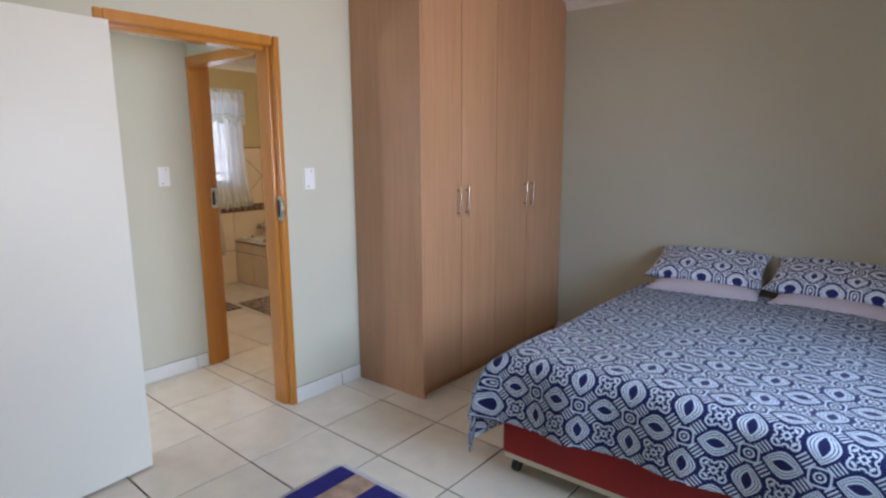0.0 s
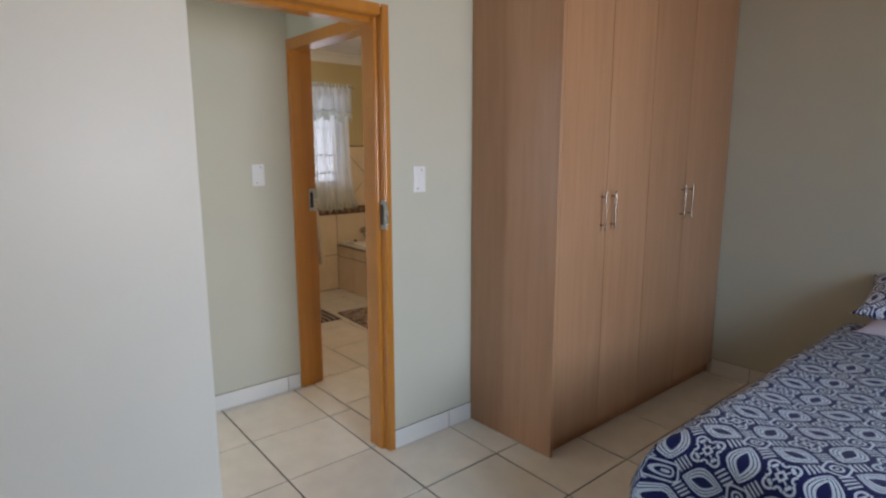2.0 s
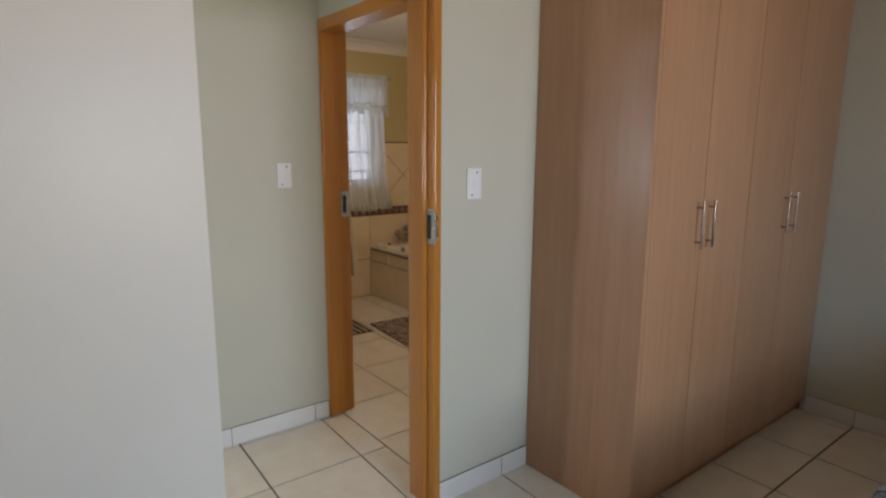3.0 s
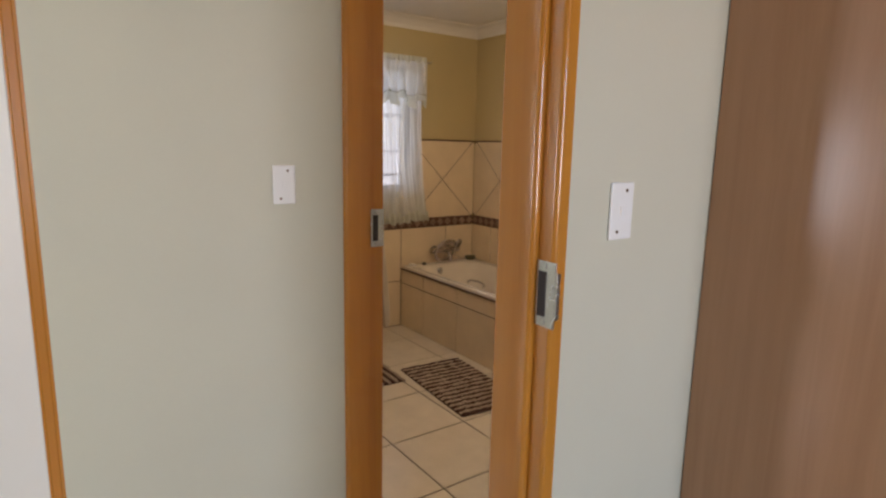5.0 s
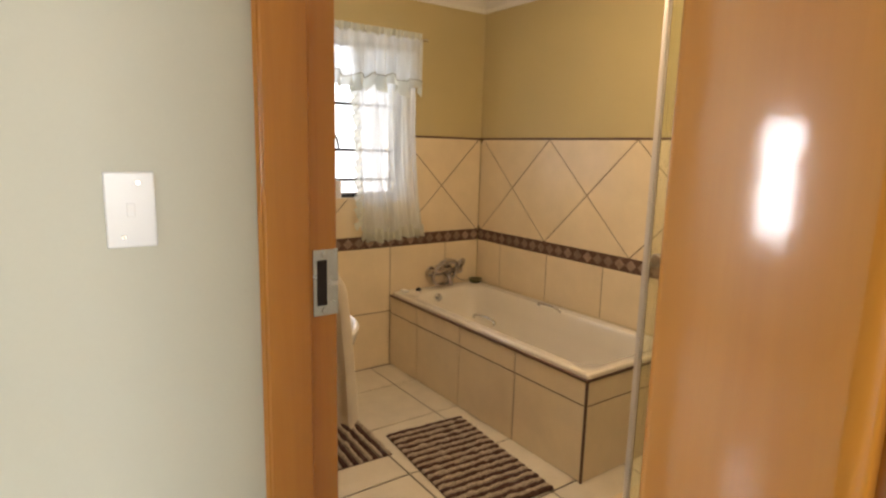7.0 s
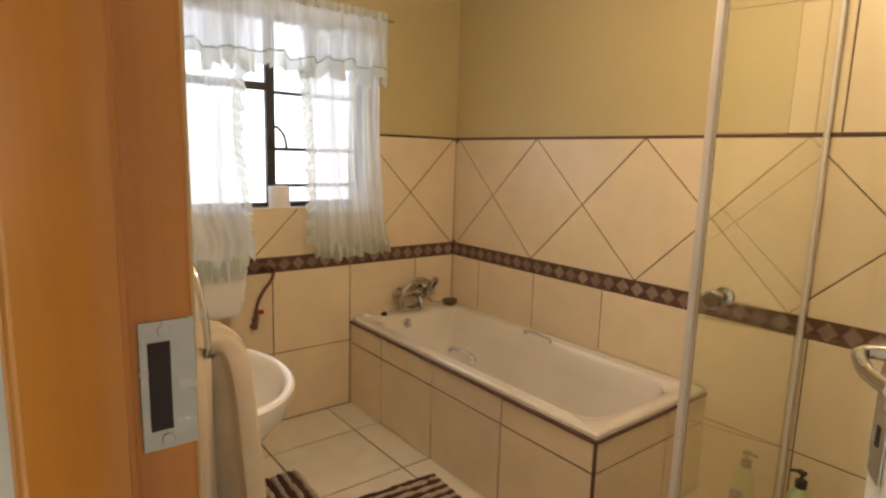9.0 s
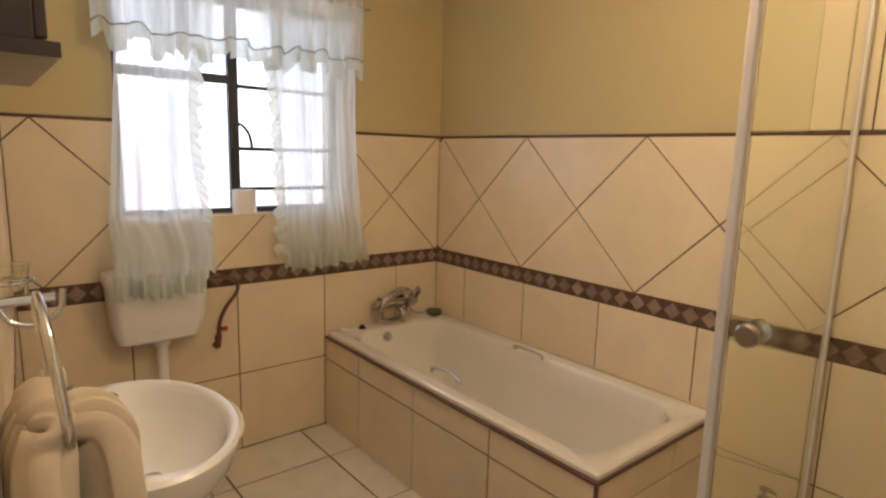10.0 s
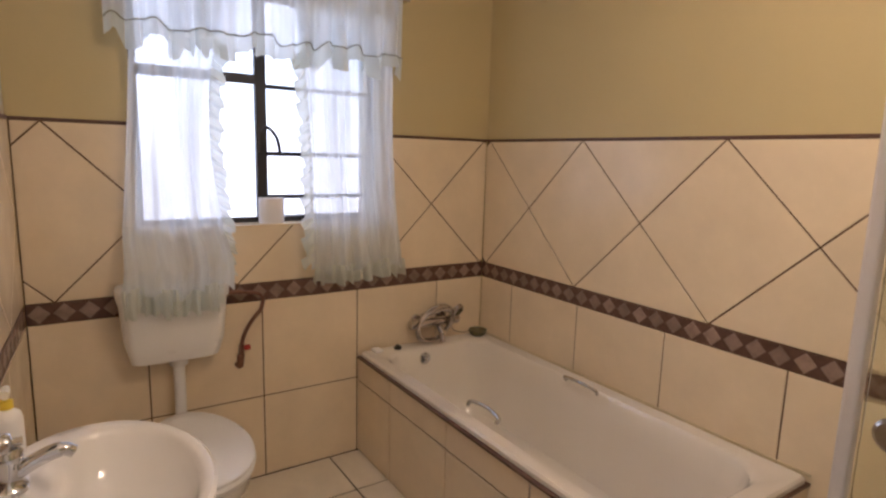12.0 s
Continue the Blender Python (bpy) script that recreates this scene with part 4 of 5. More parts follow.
bowl = loft(bmesh.new(), [pan(0.0, -5.58, -5.22, 0.11), pan(0.02, -5.58, -5.22, 0.112), pan(0.12, -5.56, -5.24, 0.095), pan(0.24, -5.58, -5.14, 0.13), pan(0.34, -5.60, -5.03, 0.175), pan(0.39, -5.60, -5.015, 0.182), pan(0.395, -5.59, -5.025, 0.175)])
part("pan", bowl, PORCELAIN, wc, "white porcelain pan", True)
seat = loft(bmesh.new(), [pan(0.396, -5.57, -5.01, 0.185), pan(0.41, -5.57, -5.005, 0.188), pan(0.418, -5.565, -5.012, 0.183)])
part("seat", seat, PLASTIC, wc, "", True)
lid = loft(bmesh.new(), [pan(0.419, -5.57, -5.012, 0.184), pan(0.43, -5.57, -5.01, 0.185), pan(0.438, -5.56, -5.03, 0.172), pan(0.441, -5.5, -5.12, 0.11)])
part("lid", lid, PLASTIC, wc, "closed white lid", True)
part("bracket", B(XB + 0.001, XB + 0.02, TY - 0.055, TY + 0.045, 0.592, 0.621, bev=0.003), COPPER, wc, "rusty brown cistern bracket")
fx = thing("supply_hose", (XB, 2.8, 0.7), "brown flexible supply hose with a small red valve on the tiles", "hose")
part("hose", tube(bmesh.new(), bend([(XB + 0.06, 2.69, 0.85), (XB + 0.05, 2.76, 0.845), (XB + 0.025, 2.84, 0.82), (XB + 0.02, 2.845, 0.765), (XB + 0.02, 2.795, 0.70), (XB + 0.02, 2.765, 0.635), (XB + 0.025, 2.76, 0.56)]), 0.008, 10), COPPER, fx, "", True)
part("valve", tube(bmesh.new(), [(XB + 0.025, 2.76, 0.62), (XB + 0.025, 2.757, 0.58), (XB + 0.025, 2.755, 0.575), (XB + 0.025, 2.752, 0.525)], [0.009, 0.009, 0.015, 0.012], 12), COPPER, fx, "", True)
part("valve_lever", B(XB + 0.03, XB + 0.05, 2.765, 2.79, 0.60, 0.618, bev=0.003), RED_PAINT, fx, "red valve lever")
part("wall_pipe", tube(bmesh.new(), [(XB + 0.001, 2.745, 0.53), (XB + 0.03, 2.748, 0.53)], 0.011, 12), COPPER, fx, "", True)

# ---------------- basin ----------------
BZ, BCX, BCY = 0.78, -4.545, 2.212
bs = thing("basin", (BCX, BCY, 0), "white porcelain wash basin on a pedestal with a chrome tap", "basin")
YSW = ysw(BCX) + 0.003


def rim(a, b, z, dy=0.0):
    return oval(BCX, BCY + dy, a, b, z, 40, YSW)


ba = loft(bmesh.new(), [oval(BCX, 2.16, 0.09, 0.08, BZ - 0.235, 40, YSW), oval(BCX, 2.17, 0.12, 0.105, BZ - 0.22, 40, YSW), rim(0.20, 0.15, BZ - 0.15, -0.02), rim(0.262, 0.192, BZ - 0.07), rim(0.283, 0.206, BZ - 0.018), rim(0.285, 0.208, BZ - 0.005), rim(0.276, 0.2, BZ + 0.002),
                         oval(BCX, BCY + 0.030, 0.252, 0.158, BZ + 0.001, 40), oval(BCX, BCY + 0.030, 0.243, 0.150, BZ - 0.004, 40), oval(BCX, BCY + 0.030, 0.235, 0.143, BZ - 0.016, 40), oval(BCX, BCY + 0.030, 0.222, 0.133, BZ - 0.045, 40), oval(BCX, BCY + 0.028, 0.195, 0.114, BZ - 0.085, 40), oval(BCX, BCY + 0.026, 0.155, 0.09, BZ - 0.115, 40), oval(BCX, BCY + 0.022, 0.09, 0.055, BZ - 0.135, 40), oval(BCX, BCY + 0.02, 0.03, 0.025, BZ - 0.14, 40)])
part("bowl", ba, PORCELAIN, bs, "white porcelain bowl", True)
pe = loft(bmesh.new(), [oval(BCX, 2.165, 0.115, 0.09, 0, 28, YSW), oval(BCX, 2.165, 0.11, 0.085, 0.03, 28, YSW), oval(BCX, 2.16, 0.075, 0.065, 0.15, 28, YSW), oval(BCX, 2.155, 0.07, 0.062, 0.45, 28, YSW), oval(BCX, 2.155, 0.095, 0.075, 0.56, 28, YSW)])
part("pedestal", pe, PORCELAIN, bs, "white porcelain pedestal", True)
part("waste", lathe(bmesh.new(), [(0.022, BZ - 0.141), (0.024, BZ - 0.136), (0.01, BZ - 0.136)], BCX, BCY + 0.02, 20), CHROME, bs, "chrome waste", True)
tap = thing("basin_tap", (-4.60, 2.05, BZ), "chrome pillar tap on the wash basin", "tap")
tx, ty = -4.60, 2.078
b = lathe(bmesh.new(), [(0.031, BZ), (0.031, BZ + 0.008), (0.024, BZ + 0.015), (0.021, BZ + 0.03), (0.022, BZ + 0.052), (0.026, BZ + 0.058), (0.027, BZ + 0.072), (0.020, BZ + 0.082), (0.008, BZ + 0.085)], tx, ty, 24)
part("body", b, CHROME, tap, "", True)
part("spout", tube(bmesh.new(), bend([(tx, ty + 0.01, BZ + 0.032), (tx - 0.008, ty + 0.05, BZ + 0.048), (tx - 0.012, ty + 0.085, BZ + 0.054), (tx - 0.013, ty + 0.102, BZ + 0.044)]), [0.015] * 16 + [0.0125] * 9, 14), CHROME, tap, "", True)
for dx, dy in ((0.026, 0.0), (-0.026, 0.0), (0.0, 0.026), (0.0, -0.026)):
    part("handle", tube(bmesh.new(), [(tx, ty, BZ + 0.092), (tx + 0.8 * dx, ty + 0.8 * dy, BZ + 0.092), (tx + dx, ty + dy, BZ + 0.092)], [0.006, 0.008, 0.009], 10), CHROME, tap, "", True)
part("cap", lathe(bmesh.new(), [(0.013, BZ + 0.084), (0.014, BZ + 0.098), (0.009, BZ + 0.104), (0.002, BZ + 0.105)], tx, ty, 18), CHROME, tap, "", True)


def pump_bottle(x, y, z, body, pump, head, h, r, label):
    bo = thing("soap_bottle", (x, y, z), label, "soap bottle", "pump bottles")
    part("bottle", lathe(bmesh.new(), [(r * 0.9, z), (r, z + 0.006), (r, z + h * 0.62), (r * 0.86, z + h * 0.7), (r * 0.4, z + h * 0.76), (r * 0.4, z + h * 0.79)], x, y, 24), body, bo, "", True)
    part("collar", lathe(bmesh.new(), [(r * 0.48, z + h * 0.77), (r * 0.48, z + h * 0.87), (r * 0.2, z + h * 0.89)], x, y, 18), pump, bo, "", True)
    t = tube(bmesh.new(), [(x, y, z + h * 0.87), (x, y, z + h * 0.96)], 0.005, 8)
    tube(t, bend([(x + 0.012, y, z + h * 0.975), (x - 0.012, y, z + h * 0.985), (x - 0.035, y, z + h * 0.96)]), [0.009] * 9 + [0.006] * 8, 10)
    part("pump", t, head, bo, "", True)
    return bo


pump_bottle(-4.71, 2.075, BZ + 0.001, PLASTIC, YELLOW, CREAM_PLASTIC, 0.15, 0.026, "white soap bottle with a yellow collar and cream pump")
bo = pump_bottle(-3.665, 3.87, 0.121, GREEN_SOAP, BLACK_RUBBER, BLACK_RUBBER, 0.25, 0.038, "pale green soap bottle with a dark pump in the shower")
part("label", B(-3.672, -3.63, 3.8305, 3.8325, 0.19, 0.235), INK_BLUE, bo, "blue printed label")

# ceiling light: a plain rose with a bare bulb
cl = thing("ceiling_light", (-3.82, 2.87, ZB), "white ceiling light holder with a warm bulb", "ceiling light")
part("rose", lathe(bmesh.new(), [(0.055, ZB - 0.001), (0.055, ZB - 0.012), (0.03, ZB - 0.03), (0.022, ZB - 0.035), (0.022, ZB - 0.075), (0.018, ZB - 0.078)], -3.82, 2.87), PLASTIC, cl, "", True)

# towel ring, towel, tumbler holder, cabinet on the south wall
YT = ysw(-3.95)
RX, RZ, RY = -3.95, 1.135, 2.024
rg = thing("towel_ring", (RX, YT, 1.22), "chrome towel ring on the tiled wall", "towel ring")
part("ring", tube(bmesh.new(), [(RX + 0.088 * math.sin(a), RY - 0.008 * math.cos(a), RZ + 0.09 * math.cos(a)) for a in np.linspace(0, 2 * math.pi, 41)[:-1]], 0.0055, 10, True), CHROME, rg, "", True)
b = disc((RX, YT, 1.222), (0, 1, 0), 0.022, 0.012, 20, 0.004)
tube(b, [(RX, YT + 0.01, 1.222), (RX, YT + 0.066, 1.224)], 0.0055, 12)
part("bracket", b, CHROME, rg, "", True)


def towel():
    """One length of towelling gathered through the ring: a full half by the wall, a pleated half in front."""
    bm = bmesh.new()
    yb, yr, yf = YT + 0.036, RY - 0.008, RY + 0.034
    # centre line (y, z), half width and half thickness from the back hem, through the ring, to the front hem
    line = [(yb, 0.74, 0.112, 0.020), (yb, 0.80, 0.112, 0.024), (yb, 0.88, 0.110, 0.026), (yb, 0.96, 0.106, 0.027), (yb, 1.03, 0.098, 0.027), (yb + 0.002, 1.075, 0.086, 0.026), (yb + 0.010, 1.100, 0.066, 0.022),
            (yr - 0.012, 1.098, 0.052, 0.018), (yr, 1.078, 0.044, 0.016), (yr + 0.014, 1.082, 0.046, 0.017), (yf - 0.004, 1.080, 0.056, 0.021), (yf + 0.006, 1.055, 0.070, 0.025), (yf + 0.010, 1.01, 0.080, 0.024), (yf + 0.014, 0.94, 0.088, 0.024), (yf + 0.018, 0.86, 0.096, 0.024), (yf + 0.022, 0.78, 0.102, 0.025), (yf + 0.026, 0.70, 0.106, 0.024)]
    dense = bend([(a, b, 0) for a, b, _, _ in line], 5)
    sizes = bend([(c, d, 0) for _, _, c, d in line], 5)
    n, last = 96, len(dense) - 1
    rings = []
    for k, (p, w) in enumerate(zip(dense, sizes)):
        d = dense[min(k + 1, last)] - dense[max(k - 1, 0)]
        d.normalize()
        out_y, out_z = d.y, -d.x
        along = k / last
        front = ease(min(1, max(0, (along - 0.5) / 0.2)))
        shut = 0.55 if k in (0, last) else 1.0
        ring = []
        for i in range(n):
            a = 2 * math.pi * i / n
            ca, sa = math.cos(a), math.sin(a)
            u = w.x * math.copysign(abs(ca) ** 0.8, ca)
            t = u / w.x
            crease = (0.18 + 0.50 * front) * math.sin(t * 10.5 + 1.1 + 1.5 * along) + 0.18 * math.sin(t * 21 + 4 * along)
            soft = 0.10 * noise.noise((t * 2.4, along * 9, 2.0 + sa))
            h = w.y * shut * (math.copysign(abs(sa) ** 0.75, sa) + (crease + soft) * (0.5 + 0.5 * abs(sa)))
            x = RX + 0.010 + u + 0.006 * noise.noise((along * 7, t * 2, 4.0))
            ring.append((x, max(YT + 0.004, p.x + out_y * h), p.y + out_z * h))
        rings.append(ring)
    return loft(bm, rings)


tagged(link_mesh("towel", towel(), TOWEL, True), "beige towel threaded through the chrome ring", "towel")
HX, HZ = -4.10, 1.212
YH = ysw(HX)
hold = thing("tumbler_holder", (HX, YH, HZ), "chrome tumbler holder with a small clear cup on the tiled wall", "tumbler holder")
b = disc((HX, YH, HZ - 0.03), (0, 1, 0), 0.016, 0.008, 20, 0.003)
tube(b, bend([(HX, YH + 0.006, HZ - 0.03), (HX, YH + 0.02, HZ - 0.05), (HX, YH + 0.05, HZ - 0.058), (HX, YH + 0.075, HZ - 0.04), (HX, YH + 0.08, HZ - 0.012)]), 0.0042, 10)
part("hook", b, CHROME, hold, "", True)
part("ring", tube(bmesh.new(), [(HX + 0.022 * math.cos(a), YH + 0.026 + 0.022 * math.sin(a), HZ + 0.004) for a in np.linspace(0, 2 * math.pi, 29)[:-1]], 0.003, 8, True), CHROME, hold, "", True)
part("cup", lathe(bmesh.new(), [(0.0, HZ - 0.026), (0.016, HZ - 0.026), (0.0205, HZ + 0.026), (0.0185, HZ + 0.026), (0.0145, HZ - 0.022), (0.0, HZ - 0.022)], HX, YH + 0.026, 24), CLEAR, hold, "clear cup", True)

YK = ysw(-4.24)
cab = thing("wall_cabinet", (-4.5, YK, 1.5), "dark brown wooden wall cabinet with a ledge over the basin", "cabinet")
part("body", B(-4.76, -4.232, YK - 0.004, YK + 0.076, 1.535, 2.10, bev=0.002), DARKWOOD, cab, "dark wooden box")
part("ledge", B(-4.775, -4.214, YK - 0.004, YK + 0.105, 1.512, 1.534, bev=0.002), DARKWOOD, cab, "dark wooden ledge")
part("door", B(-4.755, -4.236, YK + 0.0765, YK + 0.092, 1.54, 2.095, bev=0.002), DARKWOOD, cab, "dark wooden door")


# ---------------- shower ----------------
KX0, KX1, KY0 = -3.83, -3.70, 2.965
sh = thing("shower_enclosure", (-3.3, 3.5, 0), "frameless glass shower enclosure with a chrome knob and white seals", "shower")
P1, P2 = Vector((-3.663, 3.02, 0)), Vector((-3.768, 3.992, 0))
dirn = (P2 - P1).normalized()
turnm = Matrix.Translation(P1) @ Matrix.Rotation(math.atan2(dirn.y, dirn.x), 4, "Z")
GL = (P2 - P1).length
p = part("side_glass", turned(B(0.018, GL - 0.012, -0.003, 0.003, 0.125, 2.05, bev=0.0008), turnm), CLEAR, sh, "clear side panel")
p.visible_shadow = False
part("corner_seal", turned(B(-0.009, 0.0165, -0.009, 0.009, 0.122, 2.06, bev=0.004), turnm), SEAL, sh, "whitish corner seal strip")
part("wall_channel", turned(B(GL - 0.026, GL, -0.011, 0.011, 0.122, 2.06, bev=0.003), turnm), SEAL, sh, "wall channel")
p = part("glass_door", B(P1.x + 0.016, XP - 0.03, 3.015, 3.021, 0.14, 2.05, bev=0.0008), CLEAR, sh, "clear glass door")
p.visible_shadow = False
part("wall_channel", B(XP - 0.028, XP - 0.001, 3.006, 3.03, 0.122, 2.06, bev=0.003), SEAL, sh)
b = bmesh.new()
for s in (-1, 1):
    y = 3.018 + s * 0.0035
    tube(b, [(-3.605, y, 1.095), (-3.605, y + s * 0.014, 1.095), (-3.605, y + s * 0.018, 1.095), (-3.605, y + s * 0.028, 1.095), (-3.605, y + s * 0.032, 1.095)], [0.011, 0.011, 0.0215, 0.0215, 0.017], 20)
part("knob", b, NICKEL, sh, "chrome door knob", True)
kb = bmesh.new()
box(kb, KX0, KX1, KY0 - 0.03, YB - 0.001, 0, 0.12, bev=0.004)
box(kb, KX1, XP - 0.001, KY0 - 0.03, KY0 + 0.1, 0, 0.1195, bev=0.004)
part("kerb", kb, WALL_TILE, sh, "tiled shower kerb")
part("tray", B(KX1, XP - 0.001, KY0 + 0.1, YB - 0.001, 0.0, 0.04), WALL_TILE, sh, "tiled tray")
tagged(link_mesh("tiled_ledge", B(-4.066, KX0 - 0.002, 3.72, YB - 0.001, 0.0, 0.075, bev=0.004), WALL_TILE), "low tiled ledge between bath and shower", "ledge", kind="structure")


# ---------------- bath mats ----------------
def chenille_mat(cx, cy, lx, ly, turn, across, seed):
    """Rows of fluffy cord, dark and pale by turns, on a woven backing."""
    mt = thing("bath_mat", (cx, cy, 0), "striped brown and oatmeal chenille bath mat on the tiles", "bath mat", "bath mats")
    m = Matrix.Translation((cx, cy, 0)) @ pose(0, 0, 0, 0, 0, turn)
    part("backing", turned(B(-lx / 2, lx / 2, -ly / 2, ly / 2, 0.001, 0.006, bev=0.002), m), MAT_DARK, mt)
    span, run = (lx, ly) if across else (ly, lx)
    k = int(span / 0.0235)
    rnd = random.Random(seed)
    for i in range(k):
        c = -span / 2 + span * (i + 0.5) / k
        bm = bmesh.new()
        n = 46
        rings = []
        for j in range(n + 1):
            q = -run / 2 + run * j / n
            r = 0.0105 * (1 + 0.5 * noise.noise((q * 40, i * 3.1, seed))) * (0.7 if j in (0, n) else 1)
            o = c + 0.008 * noise.noise((q * 16, i * 1.7, seed + 5))
            ring = []
            for s in range(7):
                a = math.pi * s / 6
                u, z = o + r * 1.12 * math.cos(a), 0.005 + r * 1.1 * math.sin(a) + 0.002 * rnd.random()
                ring.append((u, q, z) if across else (q, u, z))
            rings.append(ring)
        loft(bm, rings, True, True)
        part("stripe", turned(bm, m), MAT_PALE if i % 2 else MAT_DARK, mt, "oatmeal cord" if i % 2 else "dark brown cord", True)
    return mt


chenille_mat(-4.50, 2.975, 0.745, 0.435, -4.6, True, 3)
chenille_mat(-4.985, 2.47, 0.50, 0.54, -2.5, False, 9)


# ---------------- tiles of floors, walls and bath front ----------------
def clip(poly, axis, val, keep_less):
    out = []
    for i in range(len(poly)):
        a, b = poly[i], poly[(i + 1) % len(poly)]
        ina, inb = (a[axis] <= val) == keep_less or a[axis] == val, (b[axis] <= val) == keep_less or b[axis] == val
        if ina:
            out.append(a)
        if ina != inb:
            t = (val - a[axis]) / (b[axis] - a[axis])
            out.append((a[0] + t * (b[0] - a[0]), a[1] + t * (b[1] - a[1])))
    return out


def area(p):
    return 0.5 * sum(p[i][0] * p[(i + 1) % len(p)][1] - p[(i + 1) % len(p)][0] * p[i][1] for i in range(len(p)))


def shrink(poly, d):
    """Move each edge of a convex, counter-clockwise polygon inwards by d."""
    n = len(poly)
    lines = []
    for i in range(n):
        (x0, y0), (x1, y1) = poly[i], poly[(i + 1) % n]
        L = math.hypot(x1 - x0, y1 - y0)
        nx, ny = -(y1 - y0) / L, (x1 - x0) / L
        lines.append((nx, ny, nx * x0 + ny * y0 + d))
    out = []
    for i in range(n):
        a, b = lines[i - 1], lines[i]
        det = a[0] * b[1] - a[1] * b[0]
        if abs(det) < 1e-9:
            out.append((poly[i][0] + b[0] * d, poly[i][1] + b[1] * d))
        else:
            out.append(((a[2] * b[1] - a[1] * b[2]) / det, (a[0] * b[2] - a[2] * b[0]) / det))
    return out


def tidy(p):
    q = [a for i, a in enumerate(p) if math.hypot(a[0] - p[i - 1][0], a[1] - p[i - 1][1]) > 1e-4]
    return q if area(q) > 0 else q[::-1]


def tile_mesh(polys, thick):
    """Tiles lie in local x, y and grow along z, with an eased edge."""
    bm = bmesh.new()
    for p in polys:
        if len(p) < 3 or abs(area(p)) < 2e-5:
            continue
        e = 0.0012
        try:
            top = shrink(p, e)
        except ZeroDivisionError:
            continue
        r = [[bm.verts.new((*q, z)) for q in s] for s, z in ((p, 0), (p, thick - e), (top, thick))]
        k = len(p)
        for a, b in zip(r, r[1:]):
            for i in range(k):
                bm.faces.new((a[i], a[(i + 1) % k], b[(i + 1) % k], b[i]))
        bm.faces.new(r[-1])
    return bm


SHARED = {}


def lay(poly, parent, m, mat, gap=0.0026, thick=0.006, hole=None, name="tile"):
    """One tile: poly in the surface's own two axes, m carries it there. Full alike tiles share a mesh."""
    poly = tidy(poly)
    if len(poly) < 3 or abs(area(poly)) < 4e-4:
        return
    q = shrink(poly, gap)
    if area(q) < 2e-4:
        return
    polys = [q]
    if hole:
        a0, a1, b0, b1 = hole
        mid = clip(clip(q, 0, a0, False), 0, a1, True)
        polys = [clip(q, 0, a0, True), clip(q, 0, a1, False)]
        if len(mid) > 2:
            polys += [clip(mid, 1, b0, True), clip(mid, 1, b1, False)]
        polys = [tidy(s) for s in polys if len(s) > 2 and abs(area(s)) > 1e-4]
        polys = [s for s in polys if len(s) > 2]
        if not polys:
            return
    ox, oy = q[0]
    local = [[(a - ox, b - oy) for a, b in s] for s in polys]
    key = (mat.name, thick, tuple(tuple((round(a, 4), round(b, 4)) for a, b in s) for s in local))
    if key not in SHARED:
        bm = tile_mesh(local, thick)
        if not bm.faces:
            return
        me = bpy.data.meshes.new(name)
        bm.to_mesh(me)
        bm.free()
        me.materials.append(mat)
        SHARED[key] = me
    ob = new(name, SHARED[key])
    ob.parent = parent
    ob.matrix_parent_inverse = HOME.get(parent.name, Matrix()).inverted()
    wob = pose(0, 0, 0, random.uniform(-0.12, 0.12), random.uniform(-0.12, 0.12), 0)
    ob.matrix_basis = m @ Matrix.Translation((ox, oy, 0)) @ wob
    return ob


def grid(lo, hi, anchor, step):
    k = math.ceil((lo - anchor) / step - 1e-6)
    v = [lo]
    while anchor + k * step < hi - 1e-6:
        if anchor + k * step > lo + 1e-6:
            v.append(anchor + k * step)
        k += 1
    return v + [hi]


floor_parent = bpy.data.objects["floor_slab"]


def tile_floor(x0, x1, y0, y1, ax, ay, step, lean=0.0):
    gx, gy = grid(x0, x1, ax, step), grid(y0 - 0.2, y1 + 0.2, ay, step)
    for a, b in zip(gx, gx[1:]):
        for c, d in zip(gy, gy[1:]):
            p = [(x, y - lean * (x + 2.276)) for x, y in ((a, c), (b, c), (b, d), (a, d))]
            p = clip(p, 1, y0, False)
            p = clip(p, 1, y1, True) if len(p) > 2 else p
            if len(p) < 3:
                continue
            lay(p, floor_parent, Matrix.Translation((0, 0, -0.0062)), FLOOR_TILE, 0.004, 0.0062)


S = 0.4375
tile_floor(-2.72, XE0, -1.2, YN, -1.845, 1.705, S, 0.026)
tile_floor(XQ, -2.72, 0.62, 1.87, -1.845, 1.705, S, 0.026)
tile_floor(-6.2, -2.72, -2.2, 0.62, -1.845, 1.705, S, 0.026)
tile_floor(-3.671, XP, 1.87, YB, -5.421, 3.149, S)
tile_floor(XB, -3.671, 1.94, YB, -5.421, 3.149, S)

# wall planes: local x along the wall, local y up, local z into the room
M_WEST = Matrix(((0, 0, 1, XBW), (1, 0, 0, 0), (0, 1, 0, 0), (0, 0, 0, 1)))
M_NORTH = Matrix(((1, 0, 0, 0), (0, 0, -1, YB + 0.008), (0, 1, 0, 0), (0, 0, 0, 1)))
M_SOUTH = Matrix.Translation((-3.63, ysw(-3.63) - 0.008, 0)) @ pose(0, 0, 0, 0, 0, -math.degrees(math.atan(0.050))) @ Matrix(((1, 0, 0, 0), (0, 0, 1, 0), (0, 1, 0, 0), (0, 0, 0, 1))) @ Matrix.Translation((3.63, 0, 0))
Z1, Z2, Z3, Z4 = 0.367, 0.79, 0.863, 1.484


